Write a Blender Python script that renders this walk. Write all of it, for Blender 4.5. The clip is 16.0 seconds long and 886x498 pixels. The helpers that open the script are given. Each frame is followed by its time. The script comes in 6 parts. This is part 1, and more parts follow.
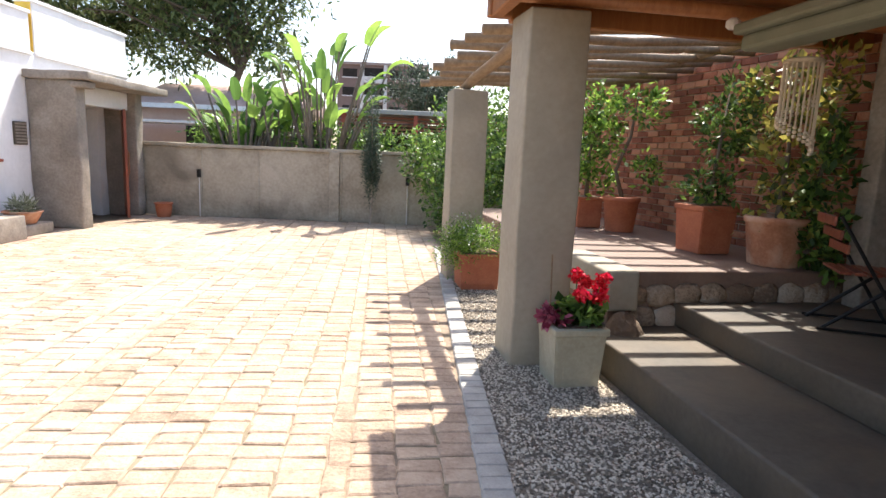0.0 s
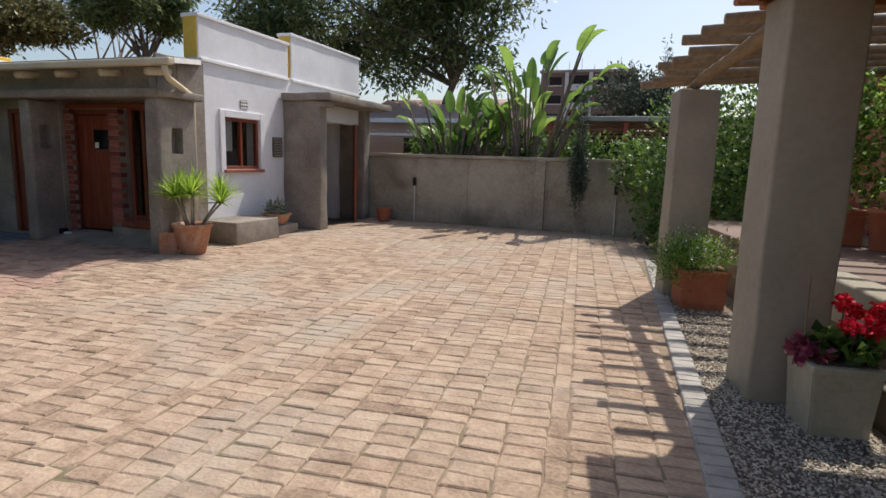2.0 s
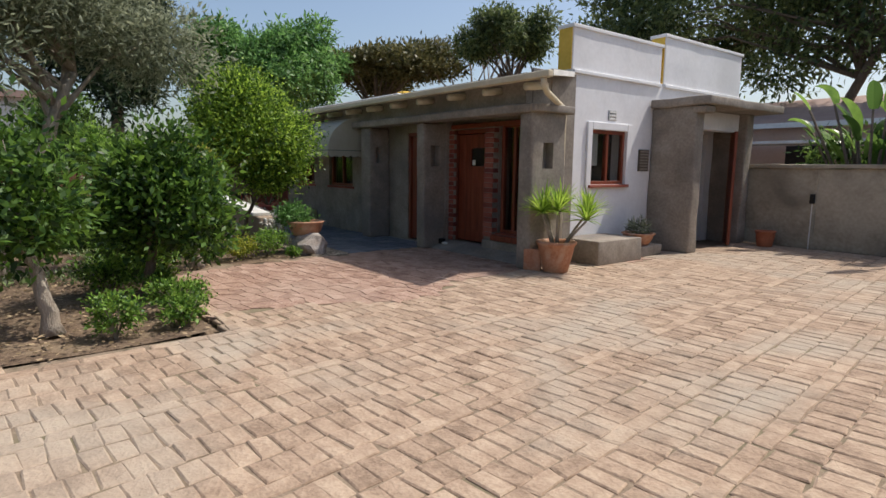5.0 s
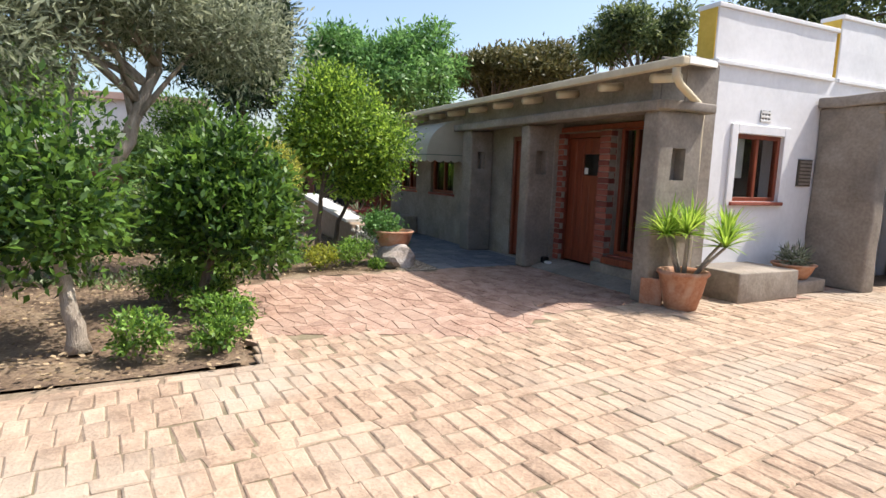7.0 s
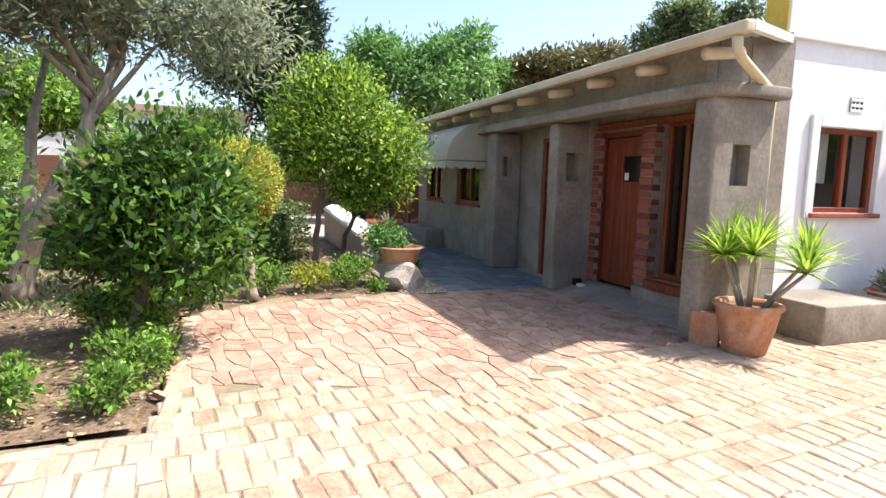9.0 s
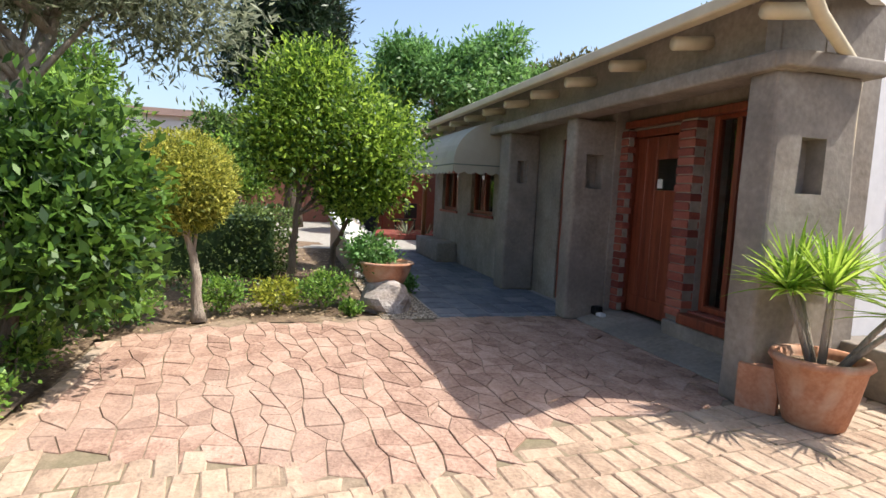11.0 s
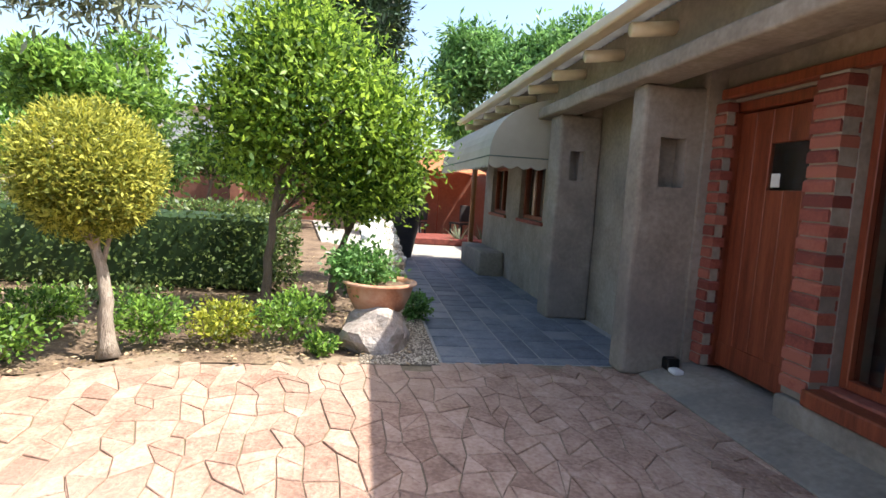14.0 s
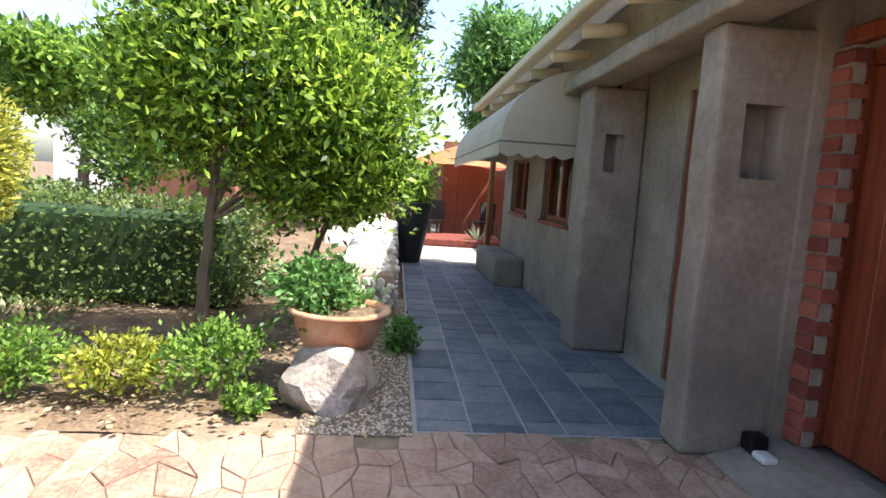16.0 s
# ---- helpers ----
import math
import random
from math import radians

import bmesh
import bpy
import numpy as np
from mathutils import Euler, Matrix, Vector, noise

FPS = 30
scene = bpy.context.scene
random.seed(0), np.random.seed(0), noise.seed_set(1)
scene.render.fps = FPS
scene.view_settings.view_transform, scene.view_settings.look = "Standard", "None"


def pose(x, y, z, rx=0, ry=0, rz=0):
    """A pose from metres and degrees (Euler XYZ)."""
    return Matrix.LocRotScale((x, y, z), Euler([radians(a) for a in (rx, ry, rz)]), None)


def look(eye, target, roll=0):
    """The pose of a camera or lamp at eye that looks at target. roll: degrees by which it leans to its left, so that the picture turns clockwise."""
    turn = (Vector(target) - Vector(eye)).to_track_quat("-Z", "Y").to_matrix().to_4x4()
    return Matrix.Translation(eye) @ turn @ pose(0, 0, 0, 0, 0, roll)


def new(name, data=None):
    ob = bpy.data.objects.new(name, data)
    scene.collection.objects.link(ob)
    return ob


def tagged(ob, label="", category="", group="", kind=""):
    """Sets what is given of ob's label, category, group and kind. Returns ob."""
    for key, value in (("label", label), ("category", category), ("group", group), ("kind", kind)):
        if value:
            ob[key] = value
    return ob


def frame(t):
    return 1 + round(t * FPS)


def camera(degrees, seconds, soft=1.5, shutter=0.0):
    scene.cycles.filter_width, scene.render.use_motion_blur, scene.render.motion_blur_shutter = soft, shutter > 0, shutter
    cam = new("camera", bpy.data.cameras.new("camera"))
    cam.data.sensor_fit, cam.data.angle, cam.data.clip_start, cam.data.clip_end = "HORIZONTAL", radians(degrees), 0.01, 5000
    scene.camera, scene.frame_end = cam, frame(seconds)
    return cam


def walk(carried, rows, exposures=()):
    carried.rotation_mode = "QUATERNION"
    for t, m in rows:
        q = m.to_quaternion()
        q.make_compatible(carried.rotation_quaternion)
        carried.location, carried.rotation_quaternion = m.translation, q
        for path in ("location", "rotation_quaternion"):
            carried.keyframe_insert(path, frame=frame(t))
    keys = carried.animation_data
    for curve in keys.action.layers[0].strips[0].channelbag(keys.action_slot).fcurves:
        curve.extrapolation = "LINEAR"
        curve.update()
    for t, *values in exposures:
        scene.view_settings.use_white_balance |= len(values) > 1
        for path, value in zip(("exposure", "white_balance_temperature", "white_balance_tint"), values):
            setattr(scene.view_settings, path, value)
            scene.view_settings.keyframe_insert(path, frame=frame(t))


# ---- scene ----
cam = camera(76.0, 16.0)
PATH = [
    (0, (1.359, 1.002, 1.474), (1.377, 2.976, 1.152), 2.4),
    (0.5, (1.336, 0.986, 1.474), (1.205, 2.956, 1.154), 2.5),
    (1, (1.298, 1.002, 1.47), (0.985, 2.951, 1.149), 2.2),
    (1.5, (1.255, 1.032, 1.46), (0.768, 2.945, 1.14), 1.9),
    (2, (1.205, 1.074, 1.454), (0.551, 2.937, 1.138), 1.7),
    (2.5, (1.135, 1.097, 1.448), (0.337, 2.904, 1.136), 1.6),
    (3, (1.083, 1.122, 1.452), (0.148, 2.862, 1.143), 1.5),
    (3.5, (0.946, 1.137, 1.473), (-0.137, 2.79, 1.162), 1.2),
    (4, (0.69, 1.277, 1.407), (-0.605, 2.772, 1.11), 0.7),
    (4.5, (0.51, 1.39, 1.4), (-0.958, 2.717, 1.11), 0.4),
    (5, (0.317, 1.508, 1.414), (-1.249, 2.719, 1.128), 0.6),
    (5.2, (0.264, 1.628, 1.415), (-1.337, 2.792, 1.131), 0.6),
    (7.3, (-0.567, 2.509, 1.418), (-2.367, 3.34, 1.154), 1.5),
    (7.5, (-0.649, 2.608, 1.406), (-2.459, 3.42, 1.147), 1.1),
    (8, (-0.86, 2.877, 1.396), (-2.688, 3.65, 1.144), 1.3),
    (8.5, (-1.075, 3.149, 1.381), (-2.923, 3.873, 1.14), 1.4),
    (9, (-1.309, 3.392, 1.369), (-3.172, 4.08, 1.134), 1.6),
    (9.2, (-1.4, 3.505, 1.367), (-3.27, 4.176, 1.134), 1.6),
    (11.5, (-2.479, 4.48, 1.295), (-4.399, 5.002, 1.102), 3.0),
    (12, (-2.725, 4.677, 1.299), (-4.655, 5.164, 1.105), 3.1),
    (12.5, (-2.984, 4.837, 1.275), (-4.924, 5.281, 1.084), 3.3),
    (13, (-3.224, 4.98, 1.286), (-5.174, 5.381, 1.089), 3.4),
    (13.5, (-3.47, 5.144, 1.293), (-5.432, 5.476, 1.092), 3.4),
    (14, (-3.737, 5.285, 1.293), (-5.707, 5.565, 1.09), 3.6),
    (14.5, (-4.014, 5.4, 1.279), (-5.987, 5.656, 1.072), 3.6),
    (15, (-4.321, 5.511, 1.274), (-6.298, 5.733, 1.062), 3.6),
    (15.5, (-4.643, 5.637, 1.3), (-6.622, 5.817, 1.079), 3.7),
    (16, (-5.018, 5.742, 1.293), (-6.998, 5.919, 1.072), 3.8),
]
EXPOSURES = [(0.0, 1.4), (0.7, 0.65), (1.5, 0.2), (2.5, -0.12), (5.0, -0.02), (6.3, 0.5), (7.5, 0.88), (8.5, 1.12), (9.0, 1.2), (11.5, 0.75), (13.0, 1.1), (14.5, 1.5), (16.0, 1.6)]
walk(cam, [(t, look(eye, target, roll)) for t, eye, target, roll in PATH], EXPOSURES)

# ---- light ----
SUN = Vector((0.55, 1.7, 2.85)).normalized()
world = bpy.data.worlds.new("sky")
scene.world = world
world.use_nodes = True
wn = world.node_tree.nodes
sky = wn.new("ShaderNodeTexSky")
sky.sky_type, sky.sun_disc = "NISHITA", False
sky.sun_elevation = math.asin(SUN.z)
sky.sun_rotation = math.atan2(SUN.x, SUN.y)
sky.air_density, sky.dust_density, sky.ozone_density = 1.0, 2.6, 1.0
world.node_tree.links.new(sky.outputs[0], wn["Background"].inputs[0])
wn["Background"].inputs[1].default_value = 0.15
sun = new("sun", bpy.data.lights.new("sun", "SUN"))
sun.data.energy, sun.data.angle, sun.data.color = 4.2, radians(0.53), (1.0, 0.95, 0.87)
sun.matrix_world = look((0, 0, 30), Vector((0, 0, 30)) - SUN)

# ---- materials ----
def mat(name, colors, scale=3.0, rough=0.85, bump=0.3, fine=60.0, metal=0.0, vary=0.0, trans=0.0, spec=0.4, stretch=(1, 1, 1), bump_scale=None, stain=None, coord="Object"):
    """Two-scale noise between colours, with grain relief; vary: difference from piece to piece; trans: leaf translucency; stain: colour of large blotches."""
    m = bpy.data.materials.new(name)
    m.use_nodes = True
    t = m.node_tree
    N, L = t.nodes, t.links
    b = N["Principled BSDF"]
    tc, mp = N.new("ShaderNodeTexCoord"), N.new("ShaderNodeMapping")
    mp.inputs["Scale"].default_value = stretch
    L.new(N.new("ShaderNodeNewGeometry").outputs["Position"] if vary and not trans else tc.outputs[coord], mp.inputs[0])
    n1 = N.new("ShaderNodeTexNoise")
    n1.inputs["Scale"].default_value, n1.inputs["Detail"].default_value, n1.inputs["Roughness"].default_value = scale, 6, 0.65
    n2 = N.new("ShaderNodeTexNoise")
    n2.inputs["Scale"].default_value, n2.inputs["Detail"].default_value = fine, 4
    L.new(mp.outputs[0], n1.inputs["Vector"])
    L.new(mp.outputs[0], n2.inputs["Vector"])
    a = N.new("ShaderNodeMath")
    a.operation = "MULTIPLY_ADD"
    a.inputs[1].default_value, a.inputs[2].default_value = 0.45, -0.22
    L.new(n2.outputs[0], a.inputs[0])
    s = N.new("ShaderNodeMath")
    s.operation = "ADD"
    L.new(n1.outputs[0], s.inputs[0])
    L.new(a.outputs[0], s.inputs[1])
    fac = s.outputs[0]
    if vary:
        geo, info = N.new("ShaderNodeNewGeometry"), N.new("ShaderNodeObjectInfo")
        p = N.new("ShaderNodeMath")
        p.operation = "ADD"
        L.new(geo.outputs["Random Per Island"], p.inputs[0])
        L.new(info.outputs["Random"], p.inputs[1])
        f = N.new("ShaderNodeMath")
        f.operation = "FRACT"
        L.new(p.outputs[0], f.inputs[0])
        q = N.new("ShaderNodeMath")
        q.operation = "MULTIPLY_ADD"
        q.inputs[1].default_value, q.inputs[2].default_value = vary, -vary / 2
        L.new(f.outputs[0], q.inputs[0])
        u = N.new("ShaderNodeMath")
        u.operation = "ADD"
        L.new(fac, u.inputs[0])
        L.new(q.outputs[0], u.inputs[1])
        fac = u.outputs[0]
    r = N.new("ShaderNodeValToRGB")
    el = r.color_ramp.elements
    lo, hi = 0.28, 0.72
    for i, c in enumerate(colors):
        e = el[i] if i < 2 else el.new(0.5)
        e.color = (*c, 1)
    pos = [lo + (hi - lo) * i / max(1, len(colors) - 1) for i in range(len(colors))]
    while len(el) > len(colors):
        el.remove(el[-1])
    for i, c in enumerate(colors):
        el[i].position = pos[i]
        el[i].color = (*c, 1)
    L.new(fac, r.inputs[0])
    col = r.outputs[0]
    if stain:
        n3 = N.new("ShaderNodeTexNoise")
        n3.inputs["Scale"].default_value, n3.inputs["Detail"].default_value, n3.inputs["Distortion"].default_value = stain[1], 5, 0.8
        L.new(mp.outputs[0], n3.inputs["Vector"])
        r3 = N.new("ShaderNodeValToRGB")
        r3.color_ramp.elements[0].position, r3.color_ramp.elements[1].position = 0.48, 0.68
        L.new(n3.outputs[0], r3.inputs[0])
        mx = N.new("ShaderNodeMixRGB")
        mx.inputs[2].default_value = (*stain[0], 1)
        fm = N.new("ShaderNodeMath")
        fm.operation = "MULTIPLY"
        fm.inputs[1].default_value = stain[2]
        L.new(r3.outputs[0], fm.inputs[0])
        L.new(fm.outputs[0], mx.inputs[0])
        L.new(col, mx.inputs[1])
        col = mx.outputs[0]
    L.new(col, b.inputs["Base Color"])
    b.inputs["Roughness"].default_value, b.inputs["Metallic"].default_value = rough, metal
    b.inputs["Specular IOR Level"].default_value = spec
    if bump:
        bp = N.new("ShaderNodeBump")
        bp.inputs["Strength"].default_value, bp.inputs["Distance"].default_value = bump, bump_scale or 0.01
        L.new(s.outputs[0], bp.inputs["Height"])
        L.new(bp.outputs[0], b.inputs["Normal"])
    if trans:
        tr, ms = N.new("ShaderNodeBsdfTranslucent"), N.new("ShaderNodeMixShader")
        ms.inputs[0].default_value = trans
        hs = N.new("ShaderNodeHueSaturation")
        hs.inputs["Hue"].default_value, hs.inputs["Value"].default_value = 0.485, 1.5
        L.new(col, hs.inputs["Color"])
        L.new(hs.outputs[0], tr.inputs[0])
        L.new(b.outputs[0], ms.inputs[1])
        L.new(tr.outputs[0], ms.inputs[2])
        L.new(ms.outputs[0], N["Material Output"].inputs[0])
    return m


def leafmat(name, dark, light, trans=0.3, rough=0.45, vary=0.9):
    mid = tuple((a + b) / 2 for a, b in zip(dark, light))
    return mat(name, [dark, mid, light], 1.2, rough, 0, 8, vary=vary, trans=trans, spec=0.35)


M_PAVER = mat("clay paver", [(0.25, 0.173, 0.12), (0.385, 0.274, 0.194), (0.48, 0.36, 0.26)], 6, 0.88, 0.9, 45, vary=0.24, stain=((0.4, 0.345, 0.275), 0.6, 0.7), bump_scale=0.02)
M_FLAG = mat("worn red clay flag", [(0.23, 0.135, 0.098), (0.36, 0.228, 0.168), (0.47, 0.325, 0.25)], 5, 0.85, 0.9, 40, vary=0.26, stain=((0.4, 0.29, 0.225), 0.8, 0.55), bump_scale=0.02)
M_JOINT = mat("sandy joint", [(0.16, 0.115, 0.08), (0.33, 0.25, 0.175)], 9, 0.95, 0.6, 90, stain=((0.09, 0.11, 0.04), 1.3, 0.5))
M_KERB = mat("grey kerb stone", [(0.3, 0.28, 0.25), (0.45, 0.42, 0.38)], 8, 0.9, 0.5, 80, vary=0.3)
M_PEBBLE = mat("gravel", [(0.16, 0.13, 0.1), (0.36, 0.3, 0.23), (0.6, 0.52, 0.41)], 8, 0.85, 0.2, 60, vary=0.9)
M_GBED = mat("gravel bed", [(0.12, 0.095, 0.07), (0.3, 0.25, 0.19)], 30, 0.95, 0.8, 120)
M_SOIL = mat("garden soil", [(0.07, 0.045, 0.03), (0.17, 0.115, 0.075), (0.27, 0.2, 0.13)], 2.5, 0.95, 0.8, 40, bump_scale=0.03)
M_WHITE = mat("white lime wash", [(0.7, 0.69, 0.7), (0.82, 0.81, 0.82)], 1.5, 0.85, 0.25, 14, stain=((0.62, 0.6, 0.58), 0.6, 0.5))
M_YELLOW = mat("ochre yellow paint", [(0.62, 0.38, 0.05), (0.75, 0.5, 0.09)], 2, 0.8, 0.2, 20)
M_CEMENT = mat("raw cement plaster", [(0.18, 0.15, 0.12), (0.265, 0.225, 0.185), (0.36, 0.315, 0.265)], 1.8, 0.85, 0.35, 25, stain=((0.15, 0.135, 0.125), 0.9, 0.6), bump_scale=0.02)
M_COLUMN = mat("buff cement column", [(0.3, 0.265, 0.2), (0.4, 0.355, 0.275)], 1.6, 0.8, 0.2, 20, stain=((0.26, 0.24, 0.2), 0.8, 0.5))
M_BWALL = mat("weathered boundary plaster", [(0.26, 0.22, 0.165), (0.39, 0.34, 0.26), (0.48, 0.425, 0.335)], 1.1, 0.9, 0.3, 18, stain=((0.13, 0.115, 0.09), 0.7, 0.7))
M_SLATE = mat("blue grey slate", [(0.075, 0.09, 0.12), (0.13, 0.15, 0.185), (0.2, 0.21, 0.23)], 4, 0.55, 0.3, 50, vary=0.4)
M_SLATEJ = mat("slate grout", [(0.27, 0.27, 0.26), (0.38, 0.37, 0.36)], 10, 0.9, 0.4, 60)
M_STEP = mat("steel-trowelled step", [(0.065, 0.052, 0.038), (0.11, 0.09, 0.066)], 2, 0.65, 0.2, 30, stain=((0.16, 0.115, 0.07), 1.2, 0.5))
M_TERR = mat("red oxide terrace floor", [(0.15, 0.095, 0.07), (0.23, 0.15, 0.11)], 2, 0.6, 0.2, 30)
M_STONE = mat("rough field stone", [(0.16, 0.11, 0.075), (0.3, 0.22, 0.15), (0.42, 0.34, 0.26)], 5, 0.9, 0.7, 40, vary=0.6, bump_scale=0.03)
M_PALE = mat("pale rock", [(0.2, 0.17, 0.15), (0.37, 0.33, 0.3), (0.57, 0.53, 0.5)], 4, 0.85, 0.8, 30, bump_scale=0.04, stain=((0.25, 0.18, 0.13), 2, 0.6))
M_COBBLE = mat("river cobble", [(0.35, 0.32, 0.29), (0.6, 0.57, 0.52), (0.75, 0.73, 0.7)], 8, 0.7, 0.2, 40, vary=0.6)
M_BRICK = mat("soft red brick", [(0.2, 0.065, 0.035), (0.34, 0.12, 0.065), (0.45, 0.21, 0.12)], 7, 0.9, 0.5, 60, vary=0.8)
M_BRICK2 = mat("dark red jamb brick", [(0.16, 0.04, 0.03), (0.25, 0.065, 0.045), (0.32, 0.105, 0.07)], 7, 0.85, 0.5, 60, vary=0.6)
M_MORTAR = mat("lime mortar", [(0.3, 0.22, 0.16), (0.42, 0.33, 0.25)], 10, 0.95, 0.6, 60)
M_DOOR = mat("red-brown varnished wood", [(0.11, 0.024, 0.011), (0.2, 0.046, 0.022), (0.27, 0.075, 0.035)], 2.0, 0.4, 0.12, 30, stretch=(9, 9, 0.7))
M_ORANGEWOOD = mat("orange varnished wood", [(0.22, 0.085, 0.03), (0.38, 0.16, 0.06)], 2.0, 0.4, 0.1, 30, stretch=(9, 9, 0.7))
M_LOG = mat("gum pole", [(0.17, 0.115, 0.07), (0.31, 0.225, 0.14)], 3, 0.8, 0.3, 30, stretch=(6, 1, 6))
M_CREAM = mat("cream painted metal", [(0.55, 0.47, 0.33), (0.64, 0.56, 0.4)], 3, 0.5, 0.1, 20, stain=((0.42, 0.34, 0.22), 1.5, 0.4))
M_ROOF = mat("corrugated roof sheet", [(0.3, 0.29, 0.27), (0.42, 0.41, 0.38)], 2, 0.6, 0.1, 15, metal=0.2)
M_TERRA = mat("terracotta", [(0.33, 0.14, 0.075), (0.45, 0.21, 0.12), (0.54, 0.31, 0.2)], 3, 0.85, 0.25, 40, stain=((0.58, 0.45, 0.34), 3.5, 0.6))
M_TERRAD = mat("red terracotta planter", [(0.36, 0.11, 0.055), (0.5, 0.18, 0.09)], 3, 0.75, 0.25, 40)
M_CONCPOT = mat("cream concrete planter", [(0.34, 0.31, 0.22), (0.46, 0.43, 0.32)], 4, 0.85, 0.35, 40, stain=((0.3, 0.27, 0.19), 2, 0.5))
M_DARKPOT = mat("charcoal glazed pot", [(0.02, 0.02, 0.022), (0.045, 0.04, 0.04)], 4, 0.45, 0.2, 40)
M_AWN = mat("khaki awning canvas", [(0.36, 0.33, 0.26), (0.45, 0.42, 0.34)], 2, 0.9, 0.15, 120)
M_BLIND = mat("grey green blind canvas", [(0.17, 0.18, 0.13), (0.24, 0.25, 0.19)], 2, 0.85, 0.15, 120)
M_AWNEDGE = mat("dark green braid", [(0.08, 0.11, 0.09), (0.12, 0.15, 0.12)], 8, 0.8, 0.1, 60)
M_BARK = mat("grey brown bark", [(0.1, 0.075, 0.055), (0.22, 0.175, 0.135)], 6, 0.95, 0.9, 40, stretch=(3, 3, 0.6), bump_scale=0.03)
M_PALEBARK = mat("pale bark", [(0.24, 0.19, 0.15), (0.45, 0.39, 0.32)], 6, 0.95, 0.9, 40, stretch=(3, 3, 0.6), bump_scale=0.03)
# near-black: the shade of unlit rooms, passages and recesses put into colour
M_SHADE = mat("near-black interior shade", [(0.02, 0.016, 0.013), (0.04, 0.033, 0.028)], 2, 0.9, 0, 20)
M_BLACK = mat("black iron", [(0.012, 0.012, 0.012), (0.03, 0.03, 0.03)], 5, 0.5, 0.1, 40, metal=0.6)
M_STEEL = mat("galvanised steel", [(0.35, 0.35, 0.35), (0.5, 0.5, 0.5)], 5, 0.4, 0.1, 40, metal=0.8)
M_SHELL = mat("sea shell", [(0.5, 0.4, 0.29), (0.72, 0.62, 0.48)], 6, 0.5, 0.1, 30, vary=0.5)
M_PINK = mat("faded pink plaster", [(0.52, 0.36, 0.29), (0.62, 0.45, 0.37)], 1, 0.85, 0.1, 10)
M_PINKROOF = mat("dusty rose roof sheet", [(0.36, 0.24, 0.2), (0.46, 0.32, 0.27)], 1, 0.7, 0.1, 10)
M_TOWER = mat("flat block concrete", [(0.3, 0.24, 0.22), (0.4, 0.33, 0.3)], 0.2, 0.9, 0, 2)
M_TOWERB = mat("flat block brown brick", [(0.2, 0.14, 0.12), (0.27, 0.19, 0.165)], 0.2, 0.9, 0, 2)
M_RUST = mat("rust red house plaster", [(0.19, 0.08, 0.055), (0.29, 0.13, 0.09)], 1.2, 0.85, 0.2, 14)
M_UMB = mat("orange umbrella canvas", [(0.45, 0.18, 0.08), (0.55, 0.25, 0.12)], 2, 0.85, 0.1, 60, trans=0.3)
M_TILE = mat("red roof", [(0.3, 0.07, 0.05), (0.42, 0.12, 0.08)], 2, 0.7, 0.2, 20)
M_GRANITE = mat("white capping", [(0.6, 0.58, 0.55), (0.78, 0.77, 0.75)], 3, 0.8, 0.2, 20)
M_PETAL = leafmat("scarlet petal", (0.5, 0.01, 0.015), (0.75, 0.03, 0.04), 0.25, 0.6)
M_MAUVE = leafmat("mauve leaf", (0.18, 0.03, 0.06), (0.35, 0.08, 0.12), 0.2)
M_GLASS = bpy.data.materials.new("window glass")
M_GLASS.use_nodes = True
g = M_GLASS.node_tree.nodes["Principled BSDF"]
g.inputs["Base Color"].default_value, g.inputs["Roughness"].default_value = (0.9, 0.94, 0.93, 1), 0.02
g.inputs["Transmission Weight"].default_value, g.inputs["IOR"].default_value = 1.0, 1.45
L_LAUREL = leafmat("laurel leaf", (0.02, 0.055, 0.012), (0.115, 0.225, 0.035), 0.4)
L_LEMON = leafmat("lemon leaf", (0.04, 0.1, 0.014), (0.28, 0.43, 0.06), 0.5)
L_TOPI = leafmat("golden clipped conifer", (0.13, 0.16, 0.025), (0.52, 0.52, 0.1), 0.45, 0.6)
L_HEDGE = leafmat("hedge leaf", (0.04, 0.075, 0.02), (0.17, 0.24, 0.07), 0.3)
L_OLIVE = leafmat("olive leaf", (0.1, 0.12, 0.07), (0.3, 0.33, 0.22), 0.4, 0.55)
L_GUM = leafmat("gum leaf", (0.045, 0.075, 0.03), (0.17, 0.22, 0.08), 0.4)
L_FRESH = leafmat("fresh green leaf", (0.05, 0.13, 0.03), (0.17, 0.34, 0.1), 0.4)
L_DARKC = leafmat("dark cedar foliage and hedge shade", (0.012, 0.028, 0.012), (0.04, 0.075, 0.03), 0.15)
L_ACACIA = leafmat("dry acacia leaf", (0.06, 0.065, 0.02), (0.17, 0.16, 0.06), 0.3)
L_BANANA = leafmat("strelitzia leaf", (0.06, 0.13, 0.03), (0.2, 0.34, 0.07), 0.45, 0.35)
L_YUCCA = leafmat("yucca blade", (0.14, 0.26, 0.025), (0.38, 0.54, 0.09), 0.4, 0.4)
L_CYP = leafmat("cypress", (0.035, 0.055, 0.035), (0.09, 0.12, 0.08), 0.1, 0.7)
L_CREEP = leafmat("creeper leaf", (0.03, 0.07, 0.015), (0.14, 0.24, 0.05), 0.35)
L_GOLDV = leafmat("variegated ivy leaf", (0.06, 0.09, 0.02), (0.36, 0.33, 0.07), 0.3)
L_SHRUB = leafmat("low shrub leaf", (0.05, 0.12, 0.02), (0.24, 0.4, 0.07), 0.4)
L_LITTER = leafmat("dry leaf litter", (0.12, 0.08, 0.04), (0.42, 0.31, 0.19), 0.0, 0.9)
